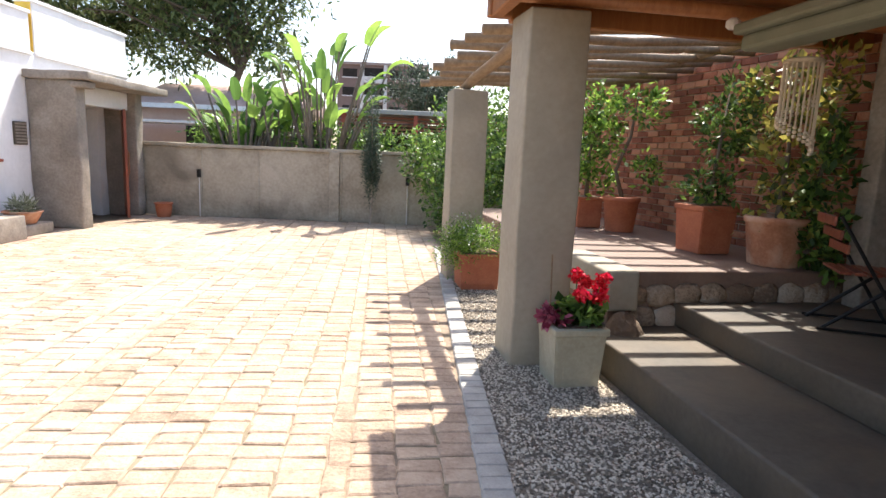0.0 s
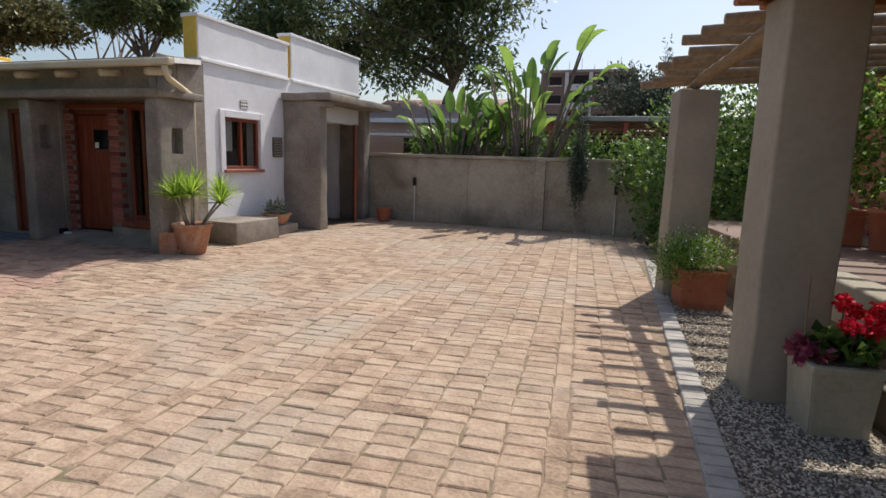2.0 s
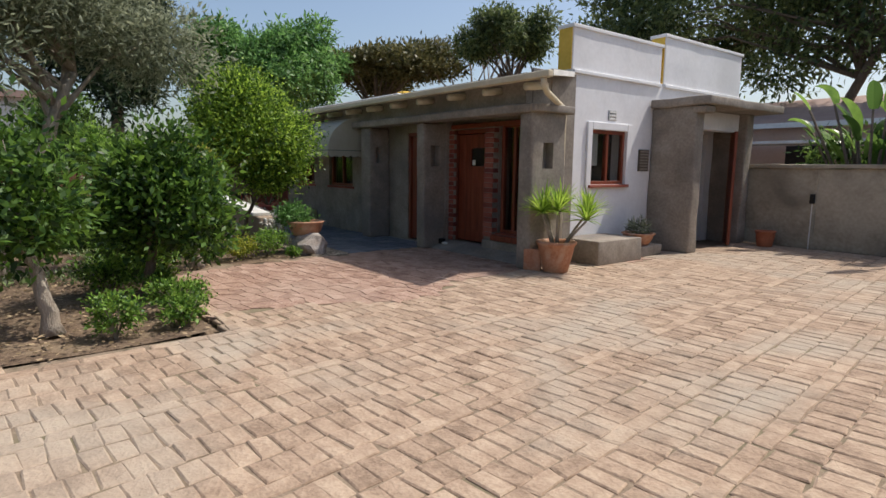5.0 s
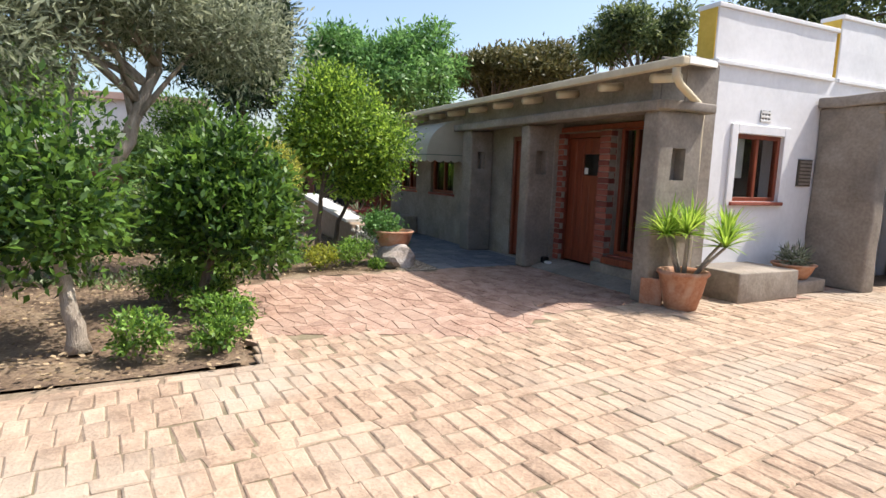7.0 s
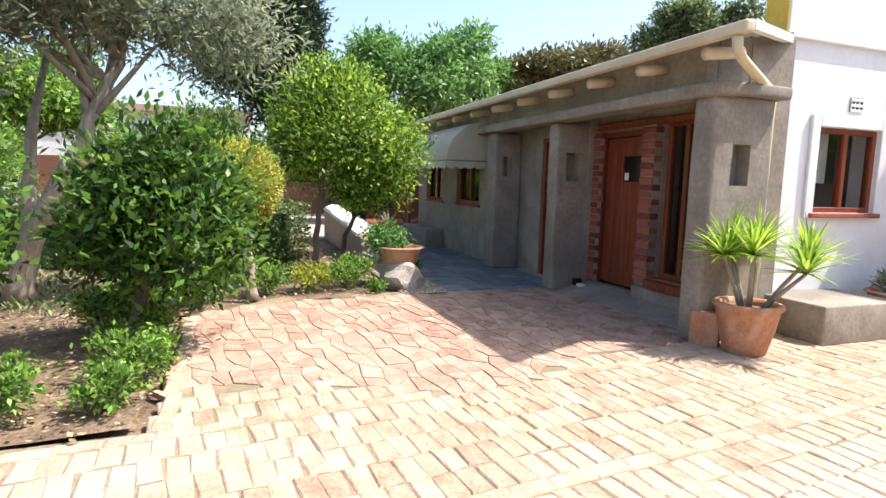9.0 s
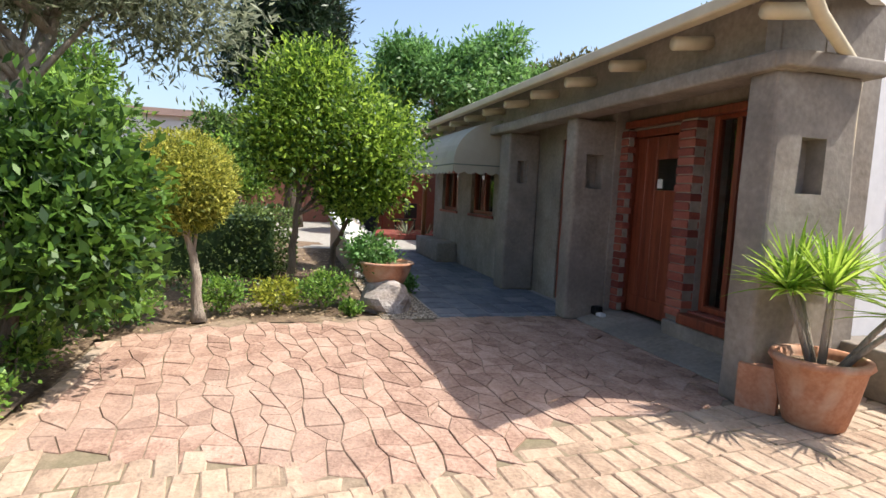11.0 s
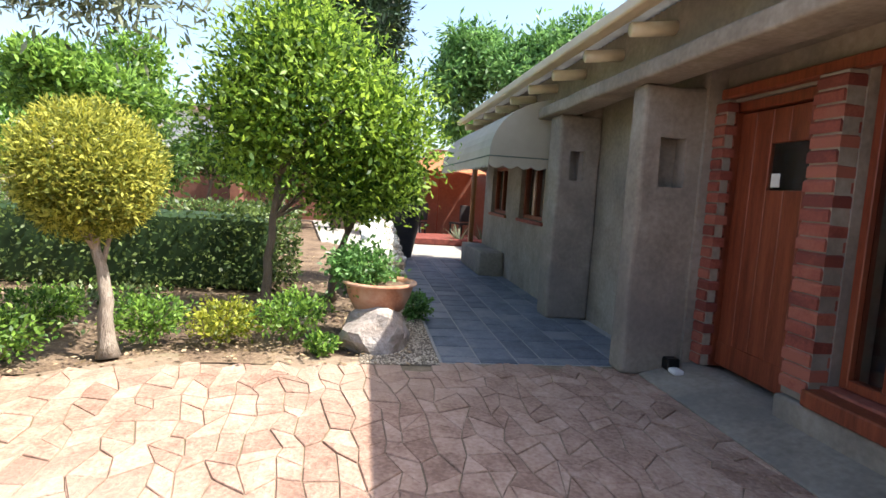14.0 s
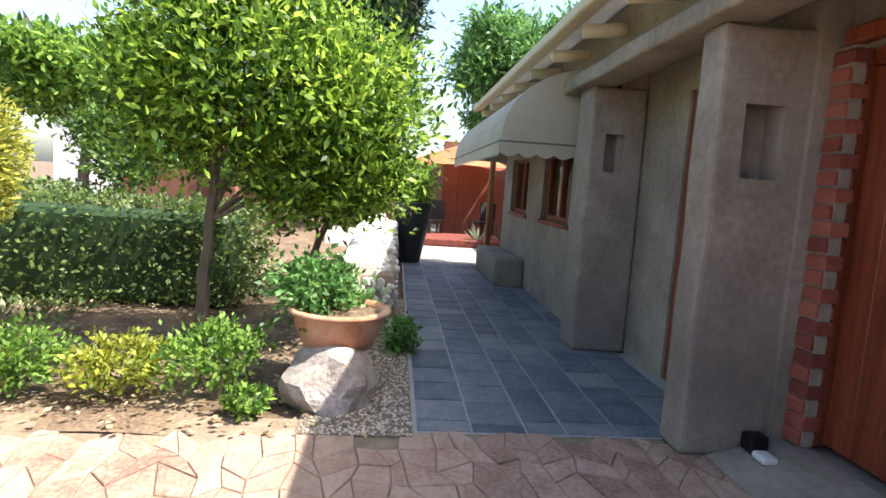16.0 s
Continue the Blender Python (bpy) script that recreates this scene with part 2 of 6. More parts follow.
L_GRASS = leafmat("thin ground cover", (0.08, 0.12, 0.04), (0.2, 0.26, 0.1), 0.2)

# ---- mesh helpers ----
def mesh(name, verts, faces, material):
    me = bpy.data.meshes.new(name)
    me.from_pydata(verts, [], faces)
    me.materials.append(material)
    return me


def thing(name, label, category, group="", at=(0, 0, 0), rz=0.0, kind=""):
    ob = new(name)
    ob.matrix_world = pose(*at, 0, 0, rz)
    return tagged(ob, label, category, group, kind)


def part(name, bm, material, parent=None, label="", smooth=False):
    me = bpy.data.meshes.new(name)
    bm.to_mesh(me)
    bm.free()
    me.materials.append(material)
    if smooth:
        me.shade_smooth()
    ob = new(name, me)
    if parent is not None:
        ob.parent = parent
    if label:
        tagged(ob, label)
    return ob


def solid(name, bm, material, label, category, smooth=False, group="", kind=""):
    return tagged(part(name, bm, material, None, "", smooth), label, category, group, kind)


def box(x0, x1, y0, y1, z0, z1, bevel=0.006, seg=1, bm=None):
    tmp = bmesh.new()
    bmesh.ops.create_cube(tmp, size=1)
    bmesh.ops.scale(tmp, vec=(x1 - x0, y1 - y0, z1 - z0), verts=tmp.verts)
    bmesh.ops.translate(tmp, vec=((x0 + x1) / 2, (y0 + y1) / 2, (z0 + z1) / 2), verts=tmp.verts)
    if bevel:
        bmesh.ops.bevel(tmp, geom=list(tmp.edges), offset=bevel, segments=seg, profile=0.5, affect="EDGES")
    if bm is None:
        return tmp
    me = bpy.data.meshes.new("tmp")
    tmp.to_mesh(me)
    tmp.free()
    bm.from_mesh(me)
    bpy.data.meshes.remove(me)
    return bm


def rough_box(x0, x1, y0, y1, z0, z1, cut=0.12, wobble=0.012, seed=1, bevel=0.03):
    """Hand-plastered block: subdivided, with softened corners and slightly uneven faces."""
    bm = box(x0, x1, y0, y1, z0, z1, bevel, 3)
    for axis, a, b in ((0, x0, x1), (1, y0, y1), (2, z0, z1)):
        n = int((b - a) / cut)
        for i in range(1, n):
            co, no = [0, 0, 0], [0, 0, 0]
            co[axis], no[axis] = a + (b - a) * i / n, 1
            bmesh.ops.bisect_plane(bm, geom=list(bm.verts) + list(bm.edges) + list(bm.faces), plane_co=co, plane_no=no)
    from_noise(bm, wobble, seed)
    return bm


def from_noise(bm, amount, seed=1, scale=2.0):
    off = Vector((seed * 7.3, seed * 3.1, seed * 1.7))
    for v in bm.verts:
        v.co += noise.noise_vector(v.co * scale + off) * amount


def lathe(profile, n=28, bm=None):
    bm = bm or bmesh.new()
    rings = []
    for r, z in profile:
        rings.append([bm.verts.new((r * math.cos(2 * math.pi * i / n), r * math.sin(2 * math.pi * i / n), z)) for i in range(n)])
    for a, b in zip(rings, rings[1:]):
        for i in range(n):
            bm.faces.new((a[i], a[(i + 1) % n], b[(i + 1) % n], b[i]))
    bm.faces.new(list(reversed(rings[0])))
    bm.faces.new(rings[-1])
    return bm


def tube(points, radii, n=8, bm=None):
    """Tapered tube along points; an uneven trunk, limb, pole or pipe."""
    bm = bm or bmesh.new()
    pts = [Vector(p) for p in points]
    rings = []
    for i, p in enumerate(pts):
        d = (pts[min(i + 1, len(pts) - 1)] - pts[max(i - 1, 0)]).normalized()
        s = d.orthogonal().normalized() if i == 0 else (rings[-1][1] - d * rings[-1][1].dot(d)).normalized()
        w = d.cross(s)
        r = radii[i] if isinstance(radii, (list, tuple)) else radii
        rings.append(([bm.verts.new(p + (s * math.cos(2 * math.pi * k / n) + w * math.sin(2 * math.pi * k / n)) * r) for k in range(n)], s))
    for (a, _), (b, _) in zip(rings, rings[1:]):
        for k in range(n):
            bm.faces.new((a[k], a[(k + 1) % n], b[(k + 1) % n], b[k]))
    bm.faces.new(list(reversed(rings[0][0])))
    bm.faces.new(rings[-1][0])
    return bm


def wall(name, a, b, z0, z1, thick, material, label, openings=(), kind="structure", parent=None):
    """Upright wall from a to b in plan, its thickness to the left of the way, with openings (s0, s1, z0, z1) cut through."""
    A, B = Vector((*a, 0)), Vector((*b, 0))
    d = (B - A).normalized()
    nrm = Vector((-d.y, d.x, 0)) * thick
    length = (B - A).length
    ss = sorted({0.0, length, *[o[0] for o in openings], *[o[1] for o in openings]})
    zs = sorted({z0, z1, *[o[2] for o in openings], *[o[3] for o in openings]})
    ss = [s for s in ss if 0 <= s <= length]
    zs = [z for z in zs if z0 <= z <= z1]
    def full(i, j):
        if not (0 <= i < len(ss) - 1 and 0 <= j < len(zs) - 1):
            return False
        s, z = (ss[i] + ss[i + 1]) / 2, (zs[j] + zs[j + 1]) / 2
        return not any(o[0] < s < o[1] and o[2] < z < o[3] for o in openings)
    bm = bmesh.new()
    def pt(s, z, back):
        return bm.verts.new(A + d * s + Vector((0, 0, z)) + (nrm if back else Vector()))
    for i in range(len(ss) - 1):
        for j in range(len(zs) - 1):
            if not full(i, j):
                continue
            s0, s1, y0, y1 = ss[i], ss[i + 1], zs[j], zs[j + 1]
            bm.faces.new([pt(s0, y0, 0), pt(s1, y0, 0), pt(s1, y1, 0), pt(s0, y1, 0)])
            bm.faces.new([pt(s1, y0, 1), pt(s0, y0, 1), pt(s0, y1, 1), pt(s1, y1, 1)])
            if not full(i - 1, j):
                bm.faces.new([pt(s0, y0, 1), pt(s0, y0, 0), pt(s0, y1, 0), pt(s0, y1, 1)])
            if not full(i + 1, j):
                bm.faces.new([pt(s1, y0, 0), pt(s1, y0, 1), pt(s1, y1, 1), pt(s1, y1, 0)])
            if not full(i, j - 1):
                bm.faces.new([pt(s0, y0, 1), pt(s1, y0, 1), pt(s1, y0, 0), pt(s0, y0, 0)])
            if not full(i, j + 1):
                bm.faces.new([pt(s0, y1, 0), pt(s1, y1, 0), pt(s1, y1, 1), pt(s0, y1, 1)])
    bmesh.ops.remove_doubles(bm, verts=bm.verts, dist=0.0005)
    ob = part(name, bm, material, parent)
    if parent is None:
        tagged(ob, label, "wall", "", kind)
    return ob


BRICK_V = [(-0.5, -0.5, 0), (0.5, -0.5, 0), (0.5, 0.5, 0), (-0.5, 0.5, 0), (-0.5, -0.5, 0.8), (0.5, -0.5, 0.8), (0.5, 0.5, 0.8), (-0.5, 0.5, 0.8),
           (-0.45, -0.42, 1), (0.45, -0.42, 1), (0.45, 0.42, 1), (-0.45, 0.42, 1)]
BRICK_F = [(0, 1, 5, 4), (1, 2, 6, 5), (2, 3, 7, 6), (3, 0, 4, 7), (4, 5, 9, 8), (5, 6, 10, 9), (6, 7, 11, 10), (7, 4, 8, 11), (8, 9, 10, 11)]


def lay(name, items, material, parent, near=None, limit=300, label="", ragged=0.02):
    """Pieces from unit bricks: matrices in the parent's space. The nearest to `near` are objects, the rest one joined part."""
    items = list(items)
    if near is not None:
        items.sort(key=lambda m: (m.translation - Vector(near)).length)
    rnd = random.Random(len(items))
    kinds = []
    for _ in range(8):
        c = [(rnd.uniform(-ragged, ragged), rnd.uniform(-ragged, ragged), rnd.uniform(-ragged, ragged)) for _ in range(4)]
        kinds.append([(x + c[i % 4][0], y + c[i % 4][1] * 1.6, z + (c[i % 4][2] * 0.7 if i > 3 else 0)) for i, (x, y, z) in enumerate(BRICK_V)])
    shapes = [mesh(name, k, BRICK_F, material) for k in kinds]
    for n, m in enumerate(items[:limit]):
        ob = new(name, shapes[n % 8])
        ob.parent = parent
        ob.matrix_local = m
    rest = items[limit:]
    if rest:
        vs, fs = [], []
        for n, m in enumerate(rest):
            k = len(vs)
            vs.extend((m @ Vector(v))[:] for v in kinds[rnd.randrange(8)])
            fs.extend(tuple(i + k for i in f) for f in BRICK_F)
        ob = new(name + "_field", mesh(name + "_field", vs, fs, material))
        ob.parent = parent
        tagged(ob, label, "", "", "stuff")


def leaves(name, blobs, n, size, material, parent, seed=1, shape=0.42, shell=0.5, droop=0.0, clump=0.0, keep=None):
    """A crown of n small folded leaves spread through ellipsoids (centre, radii), denser towards their outside."""
    rng = np.random.default_rng(seed)
    vol = np.array([r[0] * r[1] * r[2] for _, r in blobs]) ** 0.75
    pick = rng.choice(len(blobs), n, p=vol / vol.sum())
    C = np.array([c for c, _ in blobs], float)[pick]
    R = np.array([r for _, r in blobs], float)[pick]
    d = rng.normal(size=(n, 3))
    d /= np.linalg.norm(d, axis=1)[:, None]
    if clump:
        k = max(8, int(n / clump))
        seeds = rng.normal(size=(k, 3))
        seeds /= np.linalg.norm(seeds, axis=1)[:, None]
        rad_k = rng.uniform(0.45, 1.12, k)
        which = rng.integers(0, k, n)
        d = seeds[which] + rng.normal(size=(n, 3)) * 0.16
        rad = rad_k[which] * rng.uniform(0.86, 1.1, n)
    else:
        rad = rng.uniform(0, 1, n) ** shell * rng.uniform(0.86, 1.12, n)
    P = C + d * R * rad[:, None]
    if keep is not None:
        ok = keep(P)
        P, d = P[ok], d[ok]
        n = len(P)
    ax = d * 0.6 + rng.normal(size=(n, 3)) * 0.75 + np.array([0, 0, 0.25 - droop])
    ax /= np.linalg.norm(ax, axis=1)[:, None]
    up = rng.normal(size=(n, 3)) * 0.6 + d * 0.5 + np.array([0, 0, 0.7])
    side = np.cross(ax, up)
    side /= np.linalg.norm(side, axis=1)[:, None] + 1e-9
    nor = np.cross(side, ax)
    ln = (size * rng.uniform(0.6, 1.3, n))[:, None]
    w = ln * shape * 0.5
    V = np.empty((n, 4, 3))
    V[:, 0] = P
    V[:, 1] = P + ax * ln * 0.45 + side * w + nor * w * 0.25
    V[:, 2] = P + ax * ln
    V[:, 3] = P + ax * ln * 0.45 - side * w + nor * w * 0.25
    return quads(name, V, material, parent)


def quads(name, V, material, parent):
    n = len(V)
    me = bpy.data.meshes.new(name)
    me.vertices.add(n * 4)
    me.vertices.foreach_set("co", V.reshape(-1).astype(np.float32))
    me.loops.add(n * 4)
    me.loops.foreach_set("vertex_index", np.arange(n * 4, dtype=np.int32))
    me.polygons.add(n)
    me.polygons.foreach_set("loop_start", np.arange(0, n * 4, 4, dtype=np.int32))
    me.update(calc_edges=True)
    me.materials.append(material)
    ob = new(name, me)
    if parent is not None:
        ob.parent = parent
    return ob


def blade_strip(bm, base, direction, length, width, bend, n=5, fold=0.2, paddle=False):
    """One long leaf that arches over under its own weight."""
    p, d = Vector(base), Vector(direction).normalized()
    side = d.cross(Vector((0, 0, 1)))
    side = side.normalized() if side.length > 0.01 else Vector((1, 0, 0))
    last = None
    for i in range(n + 1):
        t = i / n
        w = width * (math.sin(math.pi * min(1, 0.12 + 0.88 * t)) ** 0.6 if paddle else (1 - t) ** 0.6 * min(1, 0.5 + 2 * t))
        up = side.cross(d)
        row = [bm.verts.new(p - side * w / 2 + up * w * fold), bm.verts.new(p), bm.verts.new(p + side * w / 2 + up * w * fold)]
        if last:
            bm.faces.new((last[0], last[1], row[1], row[0]))
            bm.faces.new((last[1], last[2], row[2], row[1]))
        last = row
        p = p + d * length / n
        d = (d + Vector((0, 0, -bend / n))).normalized()

# ---- ground ----
def flat(name, pts, z, material, label, kind="structure"):
    bm = bmesh.new()
    bm.faces.new([bm.verts.new((x, y, z)) for x, y in pts])
    return solid(name, bm, material, label, name, kind=kind)

flat("ground", [(-400, -400), (400, -400), (400, 400), (-400, 400)], -0.06, M_SOIL, "bare brown earth stretching away beyond the walls")
TF = pose(1.9, 4.88, 0, 0, 0, 9.5) @ Matrix.Diagonal((0.95, 0.93, 0.9, 1))
paving = flat("pavement", [(-5.5, -6), (4.2, -6), (4.2, 13.1), (-8.0, 13.1), (-8.0, 3.9), (-7.2, 2.9), (-4.55, 3.0), (-4.4, -6)], -0.005, M_JOINT, "sandy, mossy bedding between worn clay pavers")

def in_bed(x, y):
    if x < -4.5 and y < 2.98 + 0.04 * math.sin(3 * x):
        return True
    return y < 5.85 and x < -7.1 - 0.64 * min(1, max(0, (y - 2.95) / 0.95)) ** 0.6

# ---- house ----
X0 = -5.5
wall("wall_gable", (X0, 13.7), (X0, 8.35), 0, 2.85, -0.28, M_WHITE, "white lime-washed gable wall with a small window", [(13.7 - 9.87, 13.7 - 8.95, 1.16, 2.03), (13.7 - 12.55, 13.7 - 11.1, 0, 2.1)])
def parapet(y0, y1, z1):
    bm = rough_box(X0 - 0.27, X0 + 0.003, y0, y1, 2.85, z1, 0.4, 0.01, 3, 0.02)
    ob = solid("parapet", bm, M_WHITE, "white stepped parapet with an ochre yellow end", "parapet", kind="structure")
    part("ledge", box(X0 - 0.02, X0 + 0.04, y0 + 0.02, y1, 2.84, 2.9, 0.012, 2), M_WHITE, ob)
    part("coping", box(X0 - 0.3, X0 + 0.03, y0 - 0.02, y1 + 0.02, z1 - 0.03, z1 + 0.03, 0.012, 2), M_WHITE, ob)
    part("end_face", box(X0 - 0.26, X0 - 0.004, y0 - 0.02, y0 - 0.004, 2.9, z1 - 0.03, 0.003), M_YELLOW, ob, "ochre yellow painted end")
parapet(8.42, 10.8, 3.53)
parapet(10.88, 13.7, 3.73)
flat("roof", [(X0 - 0.28, 8.35), (X0 - 0.28, 13.7), (-14.2, 13.7), (-14.2, 8.35)], 2.86, M_ROOF, "flat grey roof behind the parapet")
wall("wall_back", (-14.2, 13.7), (X0 - 0.28, 13.7), 0, 2.85, -0.25, M_CEMENT, "plain cement rear wall of the house")

# front walls of the veranda
wall("wall_veranda", (-7.65, 7.86), (-5.38, 7.86), 0, 2.7, 0.25, M_CEMENT, "grey cement veranda wall with the front door opening", [(0.02, 1.0, 0.1, 2.05), (1.2, 1.79, 0.3, 2.1)])
wall("wall_alcove", (-9.55, 7.72), (-7.65, 7.72), 0, 2.7, 0.25, M_CEMENT, "grey cement back wall of the veranda alcove", [(0.7, 1.5, 0.02, 2.05)])
wall("wall_west", (-14.2, 7.5), (-9.55, 7.5), 0, 2.7, 0.22, M_CEMENT, "grey cement wall with two small barred windows", [(0.6, 1.65, 0.98, 1.75), (2.45, 3.55, 0.98, 1.75)])
wall("wall_end", (-14.2, 13.7), (-14.2, 7.75), 0, 2.85, 0.25, M_CEMENT, "grey cement end wall of the house")
# wall and floor near black: the indoor shade is in their colour
solid("wall_inside", box(-14.1, -6.0, 9.6, 9.7, 0, 2.8, 0), M_SHADE, "near-black wall inside the house, shade in its colour", "wall", kind="structure")
flat("floor", [(-14.1, 7.6), (X0 - 0.1, 7.88), (X0 - 0.1, 13.6), (-14.1, 13.6)], 0.02, M_SHADE, "near-black floor inside the house, shade in its colour")

def stub(x0, x1, y0, y1, label, n0, n1, z0, z1, depth=0.14):
    """Hand-plastered pier with a slot niche sunk into its outer side."""
    bm = rough_box(x0, x1, y0, y1, 0, 2.17, 0.14, 0, 1, 0.035)
    for co, no in (((0, n0, 0), (0, 1, 0)), ((0, n1, 0), (0, 1, 0)), ((0, 0, z0), (0, 0, 1)), ((0, 0, z1), (0, 0, 1))):
        bmesh.ops.bisect_plane(bm, geom=list(bm.verts) + list(bm.edges) + list(bm.faces), plane_co=co, plane_no=no)
    bm.normal_update()
    inner = []
    for f in bm.faces:
        c = f.calc_center_median()
        if f.normal.x > 0.9 and n0 < c.y < n1 and z0 < c.z < z1:
            inner.append(f)
    out = bmesh.ops.extrude_face_region(bm, geom=inner)
    bmesh.ops.translate(bm, vec=(-depth, 0, 0), verts=[g for g in out["geom"] if isinstance(g, bmesh.types.BMVert)])
    bmesh.ops.delete(bm, geom=inner, context="FACES")
    from_noise(bm, 0.014, int(abs(x0) * 10))
    return solid("pier", bm, M_CEMENT, label, "pier", False, "veranda piers", "structure")
stub(-7.9, -7.68, 7.25, 7.86, "rough cement veranda pier with a slot niche", 7.4, 7.6, 1.43, 1.79)
stub(-9.84, -9.5, 7.25, 7.72, "rough cement veranda pier beside the awning", 7.38, 7.54, 1.49, 1.8)
stub(-5.38, -5.13, 7.22, 7.92, "rough cement corner pier with a slot niche", 7.45, 7.66, 1.4, 1.76)
solid("beam", rough_box(-11.2, -5.12, 7.17, 7.45, 2.16, 2.28, 0.3, 0.012, 9, 0.02), M_CEMENT, "pale-edged cement beam over the veranda piers", "beam", True, kind="structure")
solid("beam_end", rough_box(-5.45, -5.04, 7.18, 8.0, 2.165, 2.27, 0.3, 0.012, 19, 0.02), M_CEMENT, "cement capping over the corner pier", "beam", True, kind="structure")
wall("wall_upper", (-14.2, 7.35), (-5.39, 7.35), 2.28, 2.72, 0.12, M_CEMENT, "dark cement band above the veranda beam")
flat("ceiling", [(-14.2, 7.4), (-5.4, 7.4), (-5.4, 8.0), (-14.2, 8.0)], 2.29, M_CEMENT, "grey soffit over the veranda")

# lean-to roof, rafters, gutter
def eave_roof():
    bm = bmesh.new()
    n, rows = 260, []
    for i in range(n + 1):
        x = -14.4 + (14.4 - 4.62) * i / n
        dz = 0.018 * math.sin(i * math.pi / 1.0)  if i % 2 else 0.016
        rows.append((bm.verts.new((x, 6.99, 2.62 + dz)), bm.verts.new((-14.4 + (14.4 - 5.4) * i / n, 8.36, 2.83 + dz))))
    for a, b in zip(rows, rows[1:]):
        bm.faces.new((a[0], b[0], b[1], a[1]))
    bmesh.ops.solidify(bm, geom=list(bm.faces), thickness=0.012)
    ob = solid("roof_eave", bm, M_ROOF, "corrugated roof sheeting over the veranda eave", "roof", kind="structure")
    part("fascia", box(-14.4, -4.64, 7.02, 7.06, 2.55, 2.61, 0.004), M_CREAM, ob)
    part("verge", tube([(-4.66, 7.03, 2.6), (-5.42, 8.34, 2.8)], 0.05, 4), M_GRANITE, ob)
eave_roof()
gut = tagged(part("gutter", box(-14.42, -4.6, 6.92, 7.015, 2.53, 2.62, 0.02, 3), M_CREAM), "cream painted metal roof gutter with downpipe", "gutter")
part("downpipe", tube([(-4.72, 6.97, 2.53), (-4.73, 6.99, 2.44), (-4.78, 7.1, 2.38), (-5.26, 8.0, 2.26), (-5.32, 8.08, 2.2), (-5.33, 8.08, 2.1), (-5.33, 8.08, 0.02)], 0.04, 10), M_CREAM, gut, "cream downpipe with a swan neck", True)
solid("wall_infill", box(-5.44, -5.39, 7.48, 8.41, 0, 2.8, 0.01), M_CEMENT, "grey cement return between the pier and the roof end", "wall", kind="structure")
for i in range(12):
    x = -5.09 - i * 0.82
    r = solid("rafter", tube([(x, 7.03, 2.47), (x, 7.2, 2.49), (x, 7.42, 2.52)], 0.05, 10), M_CREAM, "round cream gum-pole rafter end under the eave", "rafter", True, "rafters")

# veranda doors and windows
def panel_door(x0, x1, y, z0, z1, label, name, glass=True):
    d = thing(name, label, "door", "", (x0, y, z0), 0, "structure")
    w, h = x1 - x0, z1 - z0
    part("frame", box(-0.0, 0.06, -0.06, 0.06, 0, h, 0.005), M_DOOR, d)
    part("frame", box(w - 0.06, w, -0.06, 0.06, 0, h, 0.005), M_DOOR, d)
    part("frame", box(0.06, w - 0.06, -0.06, 0.06, h - 0.07, h, 0.005), M_DOOR, d)
    n = 5
    pw = (w - 0.14) / n
    gx0, gx1, gz0, gz1 = w * 0.42, w * 0.86, h * 0.68, h * 0.84
    for i in range(n):
        a, b = 0.07 + i * pw, 0.07 + (i + 1) * pw - 0.004
        if glass and b > gx0 and a < gx1:
            part("plank", box(a, b, -0.02, 0.02, 0.02, gz0, 0.004), M_DOOR, d)
            part("plank", box(a, b, -0.02, 0.02, gz1, h - 0.08, 0.004), M_DOOR, d)
        else:
            part("plank", box(a, b, -0.02, 0.02, 0.02, h - 0.08, 0.004), M_DOOR, d)
    if glass:
        g = part("pane", box(gx0 - 0.08, gx1 + 0.08, -0.004, 0.004, gz0 - 0.01, gz1 + 0.01, 0), M_GLASS, d, "dark glazed peephole")
        # near-black sheet paints the shade behind the glass
        part("shade_backing", box(gx0 - 0.08, gx1 + 0.08, 0.02, 0.028, gz0 - 0.01, gz1 + 0.01, 0), M_SHADE, d)
        part("notice", box(gx0 + 0.02, gx0 + 0.1, -0.012, -0.008, gz0 + 0.02, gz0 + 0.11, 0.001), M_GRANITE, d, "small white notice")
    part("kick_rail", box(0.07, w - 0.07, -0.028, -0.02, 0.03, 0.2, 0.004), M_DOOR, d)
    part("lock", box(w - 0.13, w - 0.1, -0.05, -0.02, h * 0.47, h * 0.53, 0.004), M_BLACK, d, "black door lock")
    return d
panel_door(-7.62, -6.66, 7.95, 0.12, 2.05, "red-brown varnished plank front door, shut, with small glass panel", "door_1")
panel_door(-8.85, -8.05, 7.8, 0.02, 2.05, "red-brown inner veranda door, shut", "door_2", False)
